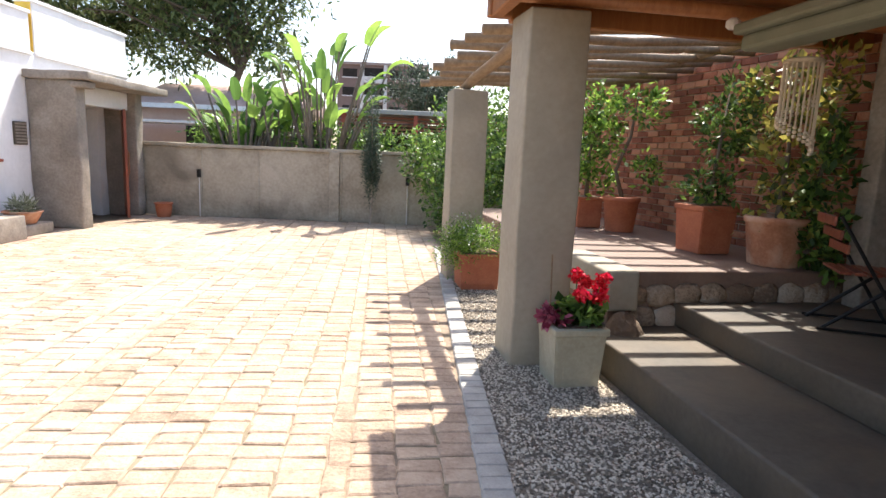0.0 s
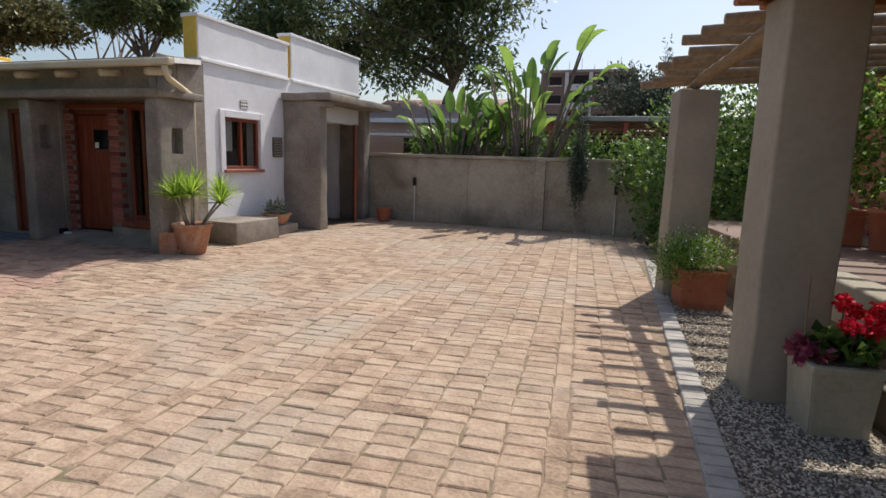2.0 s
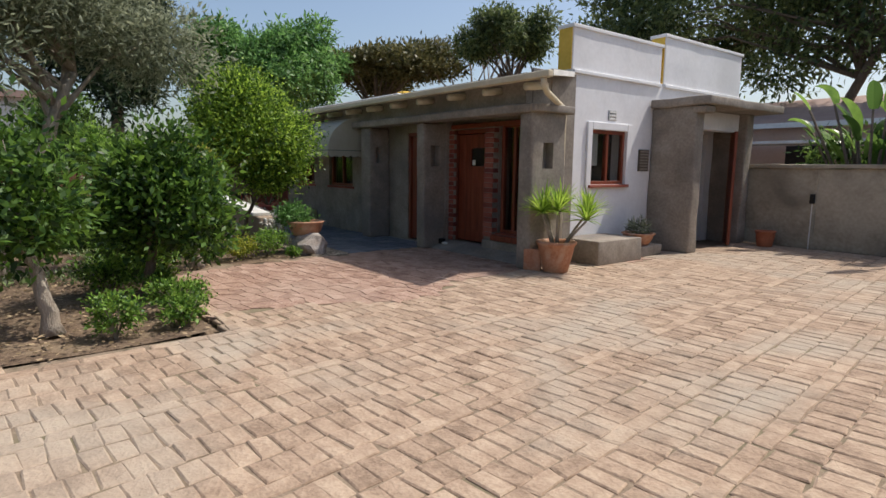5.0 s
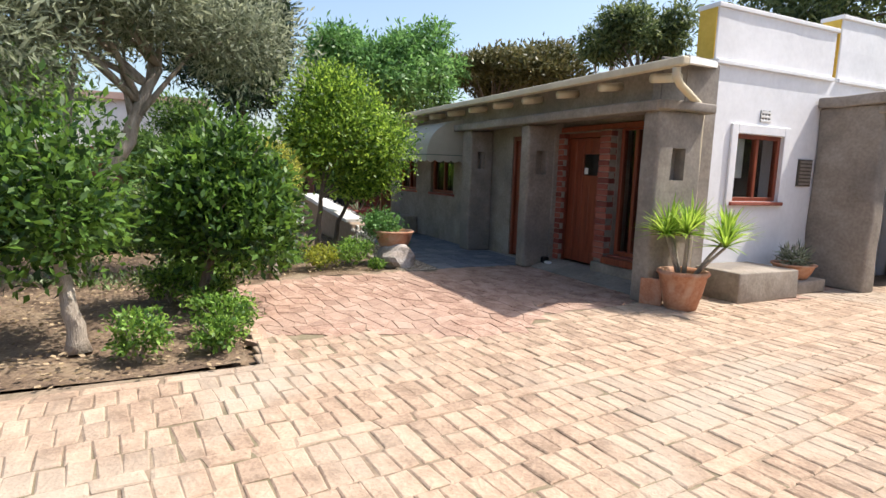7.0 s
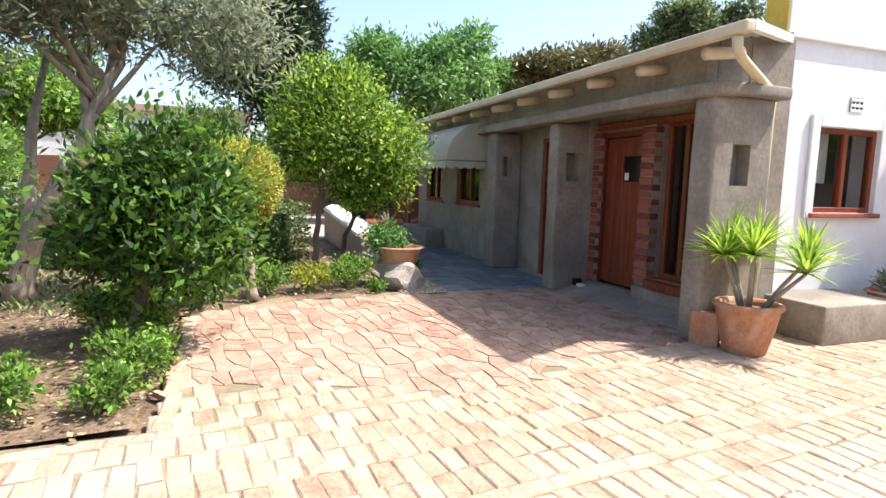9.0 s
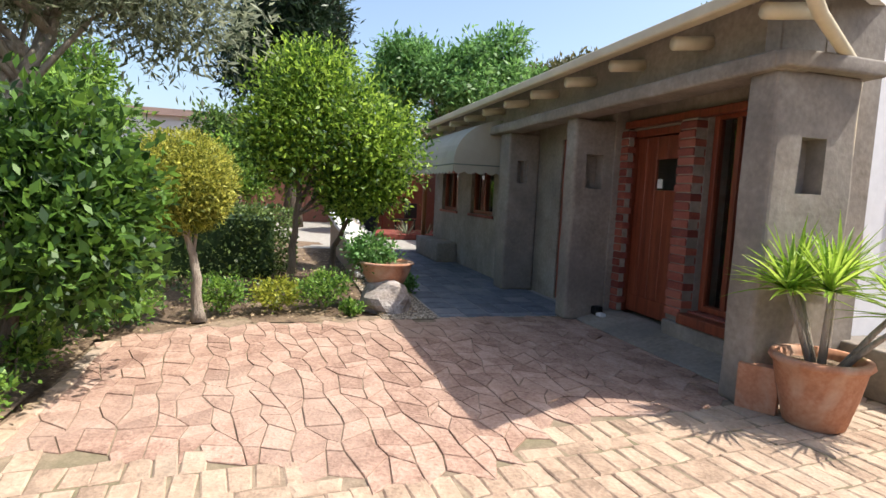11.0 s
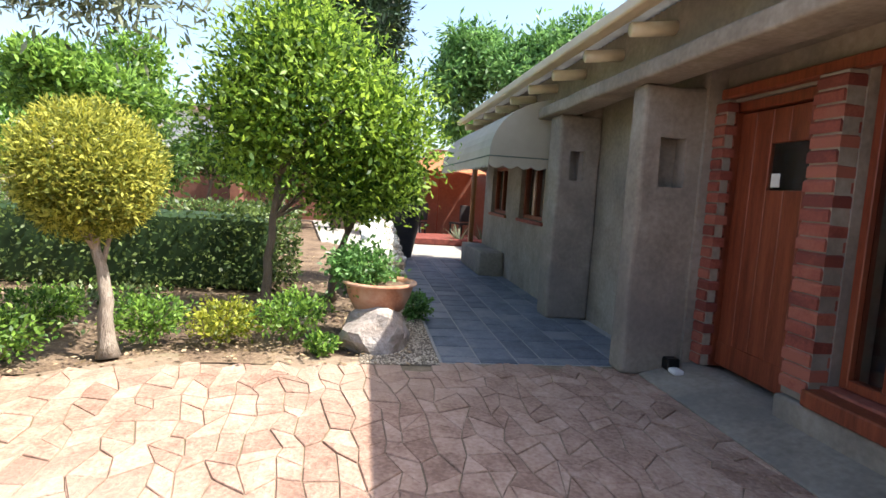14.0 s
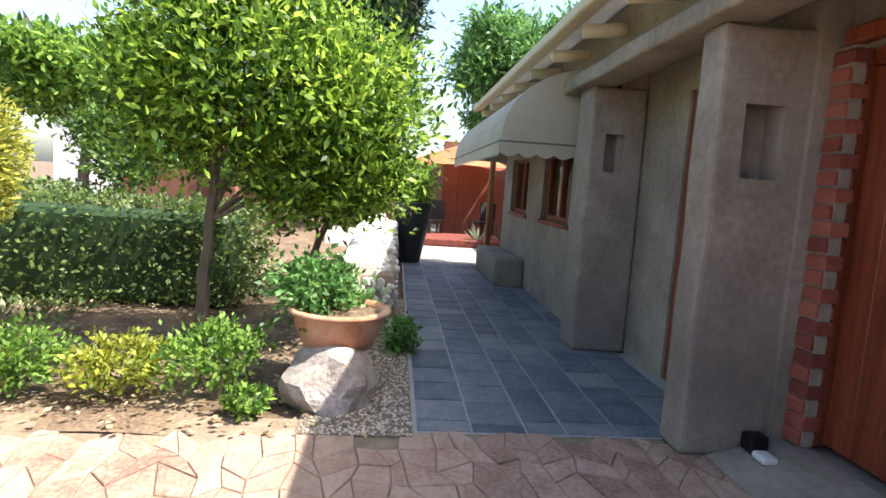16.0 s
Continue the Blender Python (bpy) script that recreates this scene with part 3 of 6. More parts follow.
def window(name, x0, x1, z0, z1, y, label, wood, bars=2, sill=True, curtain=False):
    w = thing(name, label, "window", "", (x0, y, z0), 0, "structure")
    W, H = x1 - x0, z1 - z0
    t = 0.055
    for a, b, c, d in ((0, t, 0, H), (W - t, W, 0, H), (t, W - t, 0, t), (t, W - t, H - t, H), (W / 2 - t / 2, W / 2 + t / 2, t, H - t)):
        part("window_frame", box(a, b, -0.04, 0.04, c, d, 0.005), wood, w)
    for a, b in ((t, W / 2 - t / 2), (W / 2 + t / 2, W - t)):
        part("pane", box(a, b, -0.004, 0.004, t, H - t, 0), M_GLASS, w)
    for i in range(bars):
        xx = W * (i + 1) / (bars + 1)
        part("bar", tube([(xx, 0.02, 0), (xx, 0.02, H)], 0.009, 6), M_BLACK, w)
    # near-black sheet, its colour standing for the unlit room
    part("shade_backing", box(0.02, W - 0.02, 0.3, 0.32, 0.0, H, 0), M_SHADE, w)
    if sill:
        part("window_sill", box(-0.06, W + 0.06, -0.13, 0.0, -0.05, -0.004, 0.008, 2), M_BRICK2, w, "red clay sill")
    if curtain:
        bm = bmesh.new()
        for i in range(24):
            a = 0.05 + (W * 0.45 - 0.05) * i / 24
            b = 0.05 + (W * 0.45 - 0.05) * (i + 1) / 24
            fa, fb = 0.12 + 0.02 * math.sin(i * 1.9), 0.12 + 0.02 * math.sin((i + 1) * 1.9)
            bm.faces.new([bm.verts.new(p) for p in ((a, fa, H * 0.35), (b, fb, H * 0.35), (b, fb, H), (a, fa, H))])
        part("curtain", bm, M_GRANITE, w, "short white net curtain")
    return w
window("window_1", -6.44, -5.87, 0.36, 2.1, 7.95, "tall dark sidelight window in a red-brown wooden frame", M_DOOR, 0)
window("window_2", -11.75, -10.65, 0.98, 1.75, 7.6, "small barred window in a dark wooden frame", M_DOOR, 5)
window("window_3", -13.6, -12.55, 0.98, 1.75, 7.6, "small barred window in a dark wooden frame", M_DOOR, 5)
w4 = window("window_4", 0, 0.92, 0, 0.87, 0, "brown wooden casement window with net curtain", M_DOOR, 0, True, True)
w4.matrix_world = Matrix.Translation((X0 - 0.06, 8.95, 1.16)) @ Matrix.Rotation(radians(90), 4, "Z")
def surround():
    s = thing("window_surround", "white raised plaster band round the window", "trim", "", (X0, 0, 0), 0, "structure")
    for a, b, c, d in ((8.83, 8.95, 1.1, 2.15), (9.87, 9.99, 1.1, 2.15), (8.95, 9.87, 2.03, 2.15)):
        part("band", box(0.0, 0.035, a, b, c, d, 0.01, 2), M_WHITE, s)
surround()
def vent():
    v = thing("air_vent", "white slotted air brick in the gable wall", "vent", "", (X0, 9.37, 2.2))
    # near-black sheet puts the shade of the slots into colour
    part("shade_backing", box(0.001, 0.008, 0, 0.2, 0, 0.15, 0), M_SHADE, v)
    for i in range(3):
        part("slat", box(0.001, 0.018, 0, 0.2, i * 0.055, i * 0.055 + 0.03, 0.003), M_GRANITE, v)
    for i in range(4):
        part("rib", box(0.001, 0.014, i * 0.06, i * 0.06 + 0.02, 0, 0.15, 0.002), M_GRANITE, v)
vent()
def meter():
    v = thing("wall_grille", "dark grey louvred grille on the white wall", "grille", "", (X0, 10.25, 1.38))
    part("frame", box(0.001, 0.03, 0, 0.29, 0, 0.37, 0.005), M_STEP, v)
    for i in range(7):
        part("slat", box(0.03, 0.04, 0.02, 0.27, 0.02 + i * 0.05, 0.05 + i * 0.05, 0.003), M_CEMENT, v)
meter()

# step, plinth, slate apron
def threshold():
    bm = rough_box(-7.675, -5.39, 7.4, 7.855, 0.0, 0.13, 0.15, 0.006, 4, 0.02)
    for v in bm.verts:
        v.co.z *= 0.12 + 0.88 * min(1, max(0, (v.co.y - 7.4) / 0.4))
    solid("doorstep", bm, M_CEMENT, "worn sloping cement threshold before the front door", "doorstep", True, kind="structure")
threshold()
solid("plinth", rough_box(-6.68, -5.39, 7.72, 7.855, 0.0, 0.24, 0.3, 0.008, 6, 0.02), M_CEMENT, "low cement plinth under the sidelight window", "plinth", True, kind="structure")
solid("window_ledge", box(-6.46, -5.4, 7.7, 7.855, 0.245, 0.34, 0.012, 2), M_DOOR, "red-brown ledge under the sidelight window", "ledge", kind="structure")
solid("wall_foot", rough_box(-14.1, -12.4, 7.1, 7.495, 0, 0.38, 0.3, 0.015, 8, 0.03), M_CEMENT, "low cement bench along the house wall", "bench", True, kind="structure")
solid("drain_post", tube([(-14.3, 7.3, 0), (-14.3, 7.3, 2.5)], 0.05, 10), M_ORANGEWOOD, "brown post at the end of the house", "post", True)
apron = flat("slate_apron", [(-7.86, 5.9), (-7.86, 7.72), (-9.5, 7.72), (-9.5, 7.5), (-14.6, 7.5), (-14.6, 5.9)], 0.0, M_SLATEJ, "pale grout between blue-grey slate tiles")
flat("courtyard_far", [(-14.6, 4.6), (-14.6, 9.5), (-24, 10.5), (-24, 3.5)], -0.005, M_KERB, "sunlit pale paving beyond the house")

# awning
def awning():
    a = thing("awning", "khaki canvas barrel awning with scalloped valance", "awning", "", (0, 0, 0))
    x0, x1, n, m = -14.0, -10.05, 12, 3
    prof = [(7.48 - 0.84 * math.sin(t * math.pi / 2 / n), 1.72 + 0.68 * math.cos(t * math.pi / 2 / n) ** 0.9) for t in range(n + 1)]
    bm = bmesh.new()
    rows = [[bm.verts.new((x0 + (x1 - x0) * k / m, y, z)) for k in range(m + 1)] for y, z in prof]
    for r, s in zip(rows, rows[1:]):
        for k in range(m):
            bm.faces.new((r[k], r[k + 1], s[k + 1], s[k]))
    for xx in (x0, x1):
        c = [bm.verts.new((xx, y, z)) for y, z in prof]
        c.append(bm.verts.new((xx, 7.48, 1.72)))
        bm.faces.new(c)
    part("canvas", bm, M_AWN, a)
    def valance(p, q, cnt):
        p, q = Vector(p), Vector(q)
        bm = bmesh.new()
        for i in range(cnt * 6):
            s, t = i / (cnt * 6), (i + 1) / (cnt * 6)
            da, db = 0.1 + 0.035 * abs(math.sin(s * cnt * math.pi)), 0.1 + 0.035 * abs(math.sin(t * cnt * math.pi))
            A, B = p.lerp(q, s), p.lerp(q, t)
            bm.faces.new([bm.verts.new(v) for v in (A, B, B - Vector((0, 0, db)), A - Vector((0, 0, da)))])
        part("valance", bm, M_AWN, a)
        part("braid", tube([p, q], 0.008, 5), M_AWNEDGE, a, "dark green edging")
    valance((x0, 6.635, 1.725), (x1, 6.635, 1.725), 22)
    valance((x1 + 0.006, 6.64, 1.725), (x1 + 0.006, 7.46, 1.725), 5)
awning()

# ---- gate house ----
solid("gate_pier", rough_box(X0 + 0.005, -4.67, 10.6, 10.86, 0, 2.46, 0.2, 0.02, 21, 0.03), M_CEMENT, "rough cement pier of the side gate", "pier", True, "gate piers", "structure")
solid("gate_pier", rough_box(X0 + 0.005, -4.85, 12.75, 13.02, 0, 2.46, 0.2, 0.02, 22, 0.03), M_CEMENT, "rough cement far pier of the side gate", "pier", True, "gate piers", "structure")
solid("gate_canopy", rough_box(X0 + 0.005, -4.42, 10.52, 13.25, 2.46, 2.6, 0.3, 0.018, 23, 0.02), M_CEMENT, "thick cement canopy slab over the gate", "canopy", True, kind="structure")
solid("gate_corbel", rough_box(-4.75, -4.5, 10.58, 10.88, 2.34, 2.455, 0.3, 0.012, 24, 0.03), M_CEMENT, "cement corbel under the gate canopy", "corbel", True, kind="structure")
solid("gate_lintel", box(X0 + 0.3, X0 + 0.5, 10.86, 12.75, 2.12, 2.455, 0.01), M_WHITE, "white lintel above the gate opening", "lintel", kind="structure")
# near-black walls added behind the gate, painting the shade of the passage
solid("wall_gate_shade", box(-8.5, X0 - 0.3, 12.8, 12.9, 0, 2.9, 0), M_SHADE, "near-black wall added as shade behind the gate", "wall", kind="structure")
solid("wall_passage_shade", box(-6.8, -6.7, 10.7, 12.8, 0, 2.95, 0), M_SHADE, "near-black end wall added as shade in the gate passage", "wall", kind="structure")
solid("wall_passage_shade_side", box(-6.7, X0 - 0.29, 10.6, 10.7, 0, 2.95, 0), M_SHADE, "near-black side wall added as shade in the gate passage", "wall", kind="structure")
gd = thing("door_3", "orange varnished plank gate door standing open", "door", "", (-4.72, 12.1, 0.03), 122, "structure")
for i in range(6):
    part("plank", box(0.02 + i * 0.105, 0.12 + i * 0.105, -0.025, 0.025, 0, 2.08, 0.004), M_DOOR, gd)
# edge in brighter wood than the planks, painting the sunlight on it
part("edge", box(0.645, 0.675, -0.03, 0.03, 0, 2.08, 0.004), M_ORANGEWOOD, gd, "orange edge, sunlight put in its colour")
part("pull_handle", tube([(0.58, -0.05, 0.8), (0.58, -0.08, 0.85), (0.58, -0.08, 1.25), (0.58, -0.05, 1.3)], 0.012, 6), M_ORANGEWOOD, gd)
gd2 = thing("door_4", "dark wooden gate leaf folded back in the passage", "door", "", (-5.45, 11.12, 0.03), 100, "structure")
for i in range(6):
    part("plank", box(0.02 + i * 0.12, 0.135 + i * 0.12, -0.025, 0.025, 0, 2.05, 0.004), M_DOOR, gd2)
for k in range(3):
    solid("metal_rod", tube([(-5.05 - 0.05 * k, 11.25 + 0.12 * k, 0.0), (-5.35, 11.3 + 0.1 * k, 1.25)], 0.012, 6), M_STEEL, "thin steel rod leaning in the gateway", "rod", True, "rods in the gateway")

# ---- boundary wall ----
bw = tagged(part("wall_boundary", rough_box(-5.4, 9.5, 13.1, 13.3, 0, 1.46, 0.35, 0.012, 31, 0.015), M_BWALL, None, "", True), "weathered cement garden wall with panel joints", "wall", "", "structure")
for x in (-3.7, -2.5, -0.75, 0.68, 2.2):
    part("joint", box(x - 0.02, x + 0.02, 13.075, 13.11, 0.02, 1.43, 0.004), M_BWALL, bw)
part("coping", rough_box(-5.4, 9.5, 13.04, 13.36, 1.46, 1.53, 0.4, 0.02, 33, 0.01), M_BWALL, bw)
part("pilaster", rough_box(-1.0, -0.78, 13.03, 13.11, 0, 1.48, 0.3, 0.01, 35, 0.01), M_BWALL, bw)
for x in (-3.73, 0.66):
    l = thing("wall_lamp", "small black post lamp on a thin white conduit", "lamp", "wall lamps", (x, 13.06, 0))
    part("conduit", tube([(0, 0, 0), (0, 0, 0.86)], 0.011, 6), M_GRANITE, l)
    part("lamp_head", box(-0.035, 0.035, -0.05, 0.03, 0.83, 1.0, 0.01, 2), M_BLACK, l)
wall("wall_side", (9.5, 13.6), (9.5, -7.0), 0, 2.6, 0.25, M_BWALL, "plain cement wall closing the yard")
wall("wall_rear", (9.5, -7.0), (-22, -7.0), 0, 2.2, 0.25, M_BWALL, "plain cement wall behind the yard")

# ---- terrace and steps (turned group) ----
def local(ob):
    ob.matrix_world = TF @ ob.matrix_world
    return ob
local(solid("step", rough_box(0.65, 4.5, -6.0, 0.55, 0, 0.28, 0.5, 0.008, 41, 0.02), M_STEP, "broad steel-trowelled cement step", "step", True, "terrace steps", "structure"))
local(solid("patio", rough_box(1.43, 6.0, -6.0, 0.45, 0.275, 0.48, 0.5, 0.008, 42, 0.02), M_STEP, "grey cement patio floor", "patio", True, "terrace steps", "structure"))
local(solid("terrace", rough_box(0.86, 4.5, 0.2, 5.6, 0, 0.75, 0.5, 0.008, 43, 0.02), M_TERR, "raised red-oxide terrace floor", "terrace", True, kind="structure"))
local(solid("terrace_block", rough_box(0.8, 1.08, 0.12, 1.2, 0.42, 0.765, 0.3, 0.012, 44, 0.03), M_COLUMN, "plastered block at the terrace corner", "block", True, kind="structure"))
def boulder(at, r, seed, material, label, squash=0.8):
    bm = bmesh.new()
    bmesh.ops.create_icosphere(bm, subdivisions=3, radius=1)
    for v in bm.verts:
        k = 1 + 0.25 * noise.noise(v.co * 1.3 + Vector((seed, seed * 2, 0))) + 0.08 * noise.noise(v.co * 4 + Vector((seed, 0, 3)))
        v.co = Vector((v.co.x * r[0], v.co.y * r[1], v.co.z * r[2])) * k
    bmesh.ops.translate(bm, vec=at, verts=bm.verts)
    return solid("boulder", bm, material, label, "stone")
rs = random.Random(5)
tw = local(thing("terrace_stones", "rough field stones facing the terrace edge", "stonework", kind="structure"))
for i in range(34):
    bm = bmesh.new()
    bmesh.ops.create_icosphere(bm, subdivisions=2, radius=1)
    row = i // 12
    for v in bm.verts:
        k = 1 + 0.3 * noise.noise(v.co * 1.5 + Vector((i, 0, 0)))
        v.co = Vector((v.co.x * rs.uniform(0.14, 0.15), v.co.y * 0.045, v.co.z * 0.11)) * k
    bmesh.ops.translate(bm, vec=(1.05 + (i % 12) * 0.24 + (row % 2) * 0.1, 0.19, 0.14 + row * 0.2), verts=bm.verts)
    part("stone", bm, M_STONE, tw, "", True)
local(boulder((0.92, 0.02, 0.2), (0.17, 0.16, 0.24), 3, M_STONE, "rough brown boulder at the terrace corner"))

def column(u, v, h, w, label):
    return local(solid("column", rough_box(u, u + w, v, v + w, 0, h, 0.25, 0.01, int(v * 9) + 50, 0.02), M_COLUMN, label, "column", True, "pergola columns", "structure"))
column(0, 0, 2.74, 0.45, "smooth buff cement pergola column with a pale lit edge")
column(0.04, 3.06, 2.5, 0.44, "smooth buff cement pergola column beside the planter")
# brick wall of the terrace
WA, WB = Vector((3.3, 0.1, 0)), Vector((2.62, 5.2, 0))
bwall = local(thing("wall_brick", "old soft-red brick wall behind the terrace", "wall", kind="structure"))
dW = (WB - WA).normalized()
nW = Vector((-dW.y, dW.x, 0))
bm = bmesh.new()
q = [WA - nW * 0.0, WB - nW * 0.0, WB - nW * 0.22, WA - nW * 0.22]
lo = [bm.verts.new(p + Vector((0, 0, 0.74))) for p in q]
hi = [bm.verts.new(p + Vector((0, 0, 3.3))) for p in q]
for i in range(4):
    bm.faces.new((lo[i], lo[(i + 1) % 4], hi[(i + 1) % 4], hi[i]))
bm.faces.new(hi)
part("core", bm, M_MORTAR, bwall)
local(solid("wall_pier", rough_box(2.92, 3.3, -0.06, 0.12, 0.47, 3.2, 0.4, 0.01, 61, 0.02), M_CEMENT, "buff plastered pier at the end of the brick wall", "pier", True, kind="structure"))
# near black, so the shade at the patio's back is in the colour
local(solid("wall_patio_shade_back", box(5.6, 5.8, -6, 0.2, 0.45, 3.0, 0), M_SHADE, "near-black patio back wall, shade painted in", "wall", kind="structure"))
# sheet added across the open patio, dark in place of its shade
local(solid("wall_patio_shade_end", box(3.31, 5.8, -0.02, 0.09, 0.47, 3.2, 0), M_SHADE, "near-black sheet painted as shade in the patio opening", "wall", kind="structure"))
# unseen wall, added to keep skylight out of the patio
local(solid("wall_patio_blocker", box(1.6, 5.8, -6.2, -6.02, 0.0, 2.91, 0), M_COLUMN, "unseen wall added to block skylight from the patio", "wall", kind="structure"))
# roof over the patio: boards on gum poles, corrugated sheet
rf = local(thing("patio_roof", "timber patio roof under corrugated sheet", "roof", kind="structure"))
part("board", box(-0.2, 5.8, -6.2, 0.62, 2.92, 2.95, 0.004), M_ORANGEWOOD, rf)
bm = bmesh.new()
rows = []
for i in range(150):
    v = -6.3 + i * 0.0465
    rows.append((bm.verts.new((-0.28, v, 2.965 + 0.018 * (i % 2))), bm.verts.new((5.8, v, 3.1 + 0.018 * (i % 2)))))
for a, b in zip(rows, rows[1:]):
    bm.faces.new((a[0], b[0], b[1], a[1]))
part("sheet", bm, M_ROOF, rf)
part("edge_beam", box(-0.18, 0.0, 0.46, 0.56, 2.76, 2.92, 0.01), M_ORANGEWOOD, rf)
part("edge_beam", box(0.0, 5.0, 0.5, 0.6, 2.74, 2.9, 0.01), M_ORANGEWOOD, rf)
part("edge_beam", box(-0.16, -0.06, -6.0, 0.5, 2.76, 2.92, 0.01), M_ORANGEWOOD, rf)
for i in range(5):
    part("purlin", tube([(-0.1, 0.1 - i * 1.1, 2.84), (5.6, 0.1 - i * 1.1, 2.86)], 0.06, 10), M_ORANGEWOOD, rf, "", True)
def pole(p, q, r, label="round gum pole of the pergola"):
    jit = [Vector(p).lerp(Vector(q), t) + Vector((0, 0, 0.015 * math.sin(t * 9 + p[1] * 5))) for t in (0, 0.25, 0.5, 0.75, 1)]
    return local(solid("pergola_pole", tube(jit, [r, r * 1.04, r * 0.97, r, r * 0.94], 10), M_LOG, label, "pole", True, "pergola poles"))
pole((0.2, 0.3, 2.72), (0.26, 3.6, 2.56), 0.065, "thick gum-pole beam between the pergola columns")
for i in range(9):
    v = 0.85 + i * 0.36
    pole((-0.14 - 0.07 * (i % 3), v, 2.79 - 0.045 * v * 1.0), (2.9, v + 0.02, 2.98 - 0.045 * v), 0.048)
pole((2.6, 0.4, 2.95), (2.35, 4.6, 2.85), 0.06, "thick gum-pole beam beside the brick wall")
bl = local(thing("roll_blind", "rolled grey-green canvas blind under the patio roof", "blind"))
part("canvas", box(1.5, 1.74, -3.2, -0.15, 2.5, 2.62, 0.03, 2), M_BLIND, bl)
part("cover", box(1.45, 1.78, -3.2, -0.12, 2.62, 2.7, 0.02, 2), M_BLIND, bl)
part("pulley", lathe([(0.03, 0), (0.05, 0.02), (0.05, 0.06), (0.03, 0.08)], 12), M_GRANITE, bl).location = (1.5, -0.05, 2.68)

# ---- background ----
def tree(name, label, base, trunk, r0, blobs, n, leaf, lmat, seed, bark=M_BARK, limbs=7, shape=0.42, clump=0.0, droop=0.0, shell=0.5, category="tree"):
    """Tapered bent trunk, limbs that reach into the crown, and a crown of leaves."""
    t = thing(name, label, category, "", (0, 0, 0))
    rng = random.Random(seed)
    pts = [Vector(base)] + [Vector(p) for p in trunk]
    fine = []
    for a, b in zip(pts, pts[1:]):
        for k in range(4):
            fine.append(a.lerp(b, k / 4) + Vector((rng.uniform(-1, 1), rng.uniform(-1, 1), 0)) * r0 * 0.22)
    fine.append(pts[-1])
    bm = tube(fine, [r0 * (1.35 if i == 0 else 1) * (1 - 0.6 * i / len(fine)) for i in range(len(fine))], 10)
    for i in range(limbs):
        c, r = blobs[i % len(blobs)]
        end = Vector(c) + Vector((rng.uniform(-0.75, 0.75) * r[0], rng.uniform(-0.75, 0.75) * r[1], rng.uniform(-0.3, 0.7) * r[2]))
        st = fine[-1 - (i % max(1, len(fine) // 3))]
        mid = st.lerp(end, 0.5) + Vector((0, 0, 0.1 * (end - st).length)) + Vector((rng.uniform(-1, 1), rng.uniform(-1, 1), 0)) * 0.08 * (end - st).length
        tube([st, st.lerp(mid, 0.5), mid, end], [r0 * 0.34, r0 * 0.24, r0 * 0.14, r0 * 0.03], 7, bm)
    part("trunk", bm, bark, t, "", True)
    leaves("crown", blobs, n, leaf, lmat, t, seed, shape, shell, droop, clump)
    return t

def blobset(c, r, k, seed, part_r=0.5):
    rng = random.Random(seed)
    out = []
    for i in range(k):
        a, e = rng.uniform(0, 2 * math.pi), rng.uniform(-0.6, 1)
        d = Vector((math.cos(a) * math.cos(e), math.sin(a) * math.cos(e), math.sin(e)))
        q = rng.uniform(0.35, 0.75)
        s = rng.uniform(0.7, 1.2) * part_r
        out.append(((c[0] + d.x * r[0] * q, c[1] + d.y * r[1] * q, c[2] + d.z * r[2] * q), (r[0] * s, r[1] * s, r[2] * s)))
    return out

tree("gum_tree", "large spreading gum tree behind the white house", (-6.2, 21, 0), [(-6.0, 21, 3.0), (-5.0, 20.5, 5.0)], 0.2, blobset((-9.8, 21, 7.0), (8.2, 3.4, 4.0), 30, 3, 0.24) + [((-4.2, 20.5, 4.4), (1.0, 1.0, 0.7)), ((-4.4, 20.8, 7.2), (1.8, 1.3, 1.4)), ((-6.5, 20.8, 5.6), (1.6, 1.2, 1.2)), ((-5.0, 20.5, 5.7), (1.5, 1.2, 1.3)), ((-7.6, 20.6, 4.6), (1.3, 1.1, 0.9))], 46000, 0.25, L_GUM, 11, limbs=34, shape=0.32, clump=22, droop=0.4)
tree("acacia_tree", "flat-topped dry acacia behind the house", (-25.5, 17, 0), [(-25.5, 17, 4.0)], 0.25, blobset((-25.5, 17, 6.3), (5.4, 5.0, 1.9), 26, 8, 0.26), 30000, 0.24, L_ACACIA, 12, limbs=18, clump=26)
tree("gum_tree", "smaller airy gum tree behind the veranda roof", (-18.5, 19.7, 0), [(-18.5, 19.7, 3.5), (-18.2, 19.6, 5.2)], 0.2, blobset((-18.5, 19.7, 7.0), (2.6, 2.4, 2.0), 16, 19, 0.3), 13000, 0.24, L_GUM, 19, limbs=16, shape=0.32, clump=22, droop=0.4)
tree("willow_tree", "bright fresh-green tree beyond the house end", (-25, 11.2, 0), [(-25, 11.2, 3.0)], 0.22, blobset((-25, 11.0, 5.2), (5.2, 4.6, 3.8), 34, 6, 0.2), 40000, 0.26, L_FRESH, 13, limbs=16, shape=0.35, clump=16, droop=0.5)
tree("cedar_tree", "dark dense cedar behind the garden", (-21, 4.6, 0), [(-21, 4.6, 4.0)], 0.28, blobset((-21, 4.4, 5.4), (2.6, 2.2, 4.4), 24, 7, 0.3), 36000, 0.28, L_DARKC, 14, limbs=8, shape=0.25, clump=30)
tree("garden_tree", "airy green tree at the far side of the garden", (-20, -2.0, 0), [(-20, -2, 2.0)], 0.16, blobset((-20, -2.2, 3.4), (3.2, 3.2, 1.8), 18, 9, 0.3), 20000, 0.2, L_SHRUB, 15, limbs=10, clump=25)
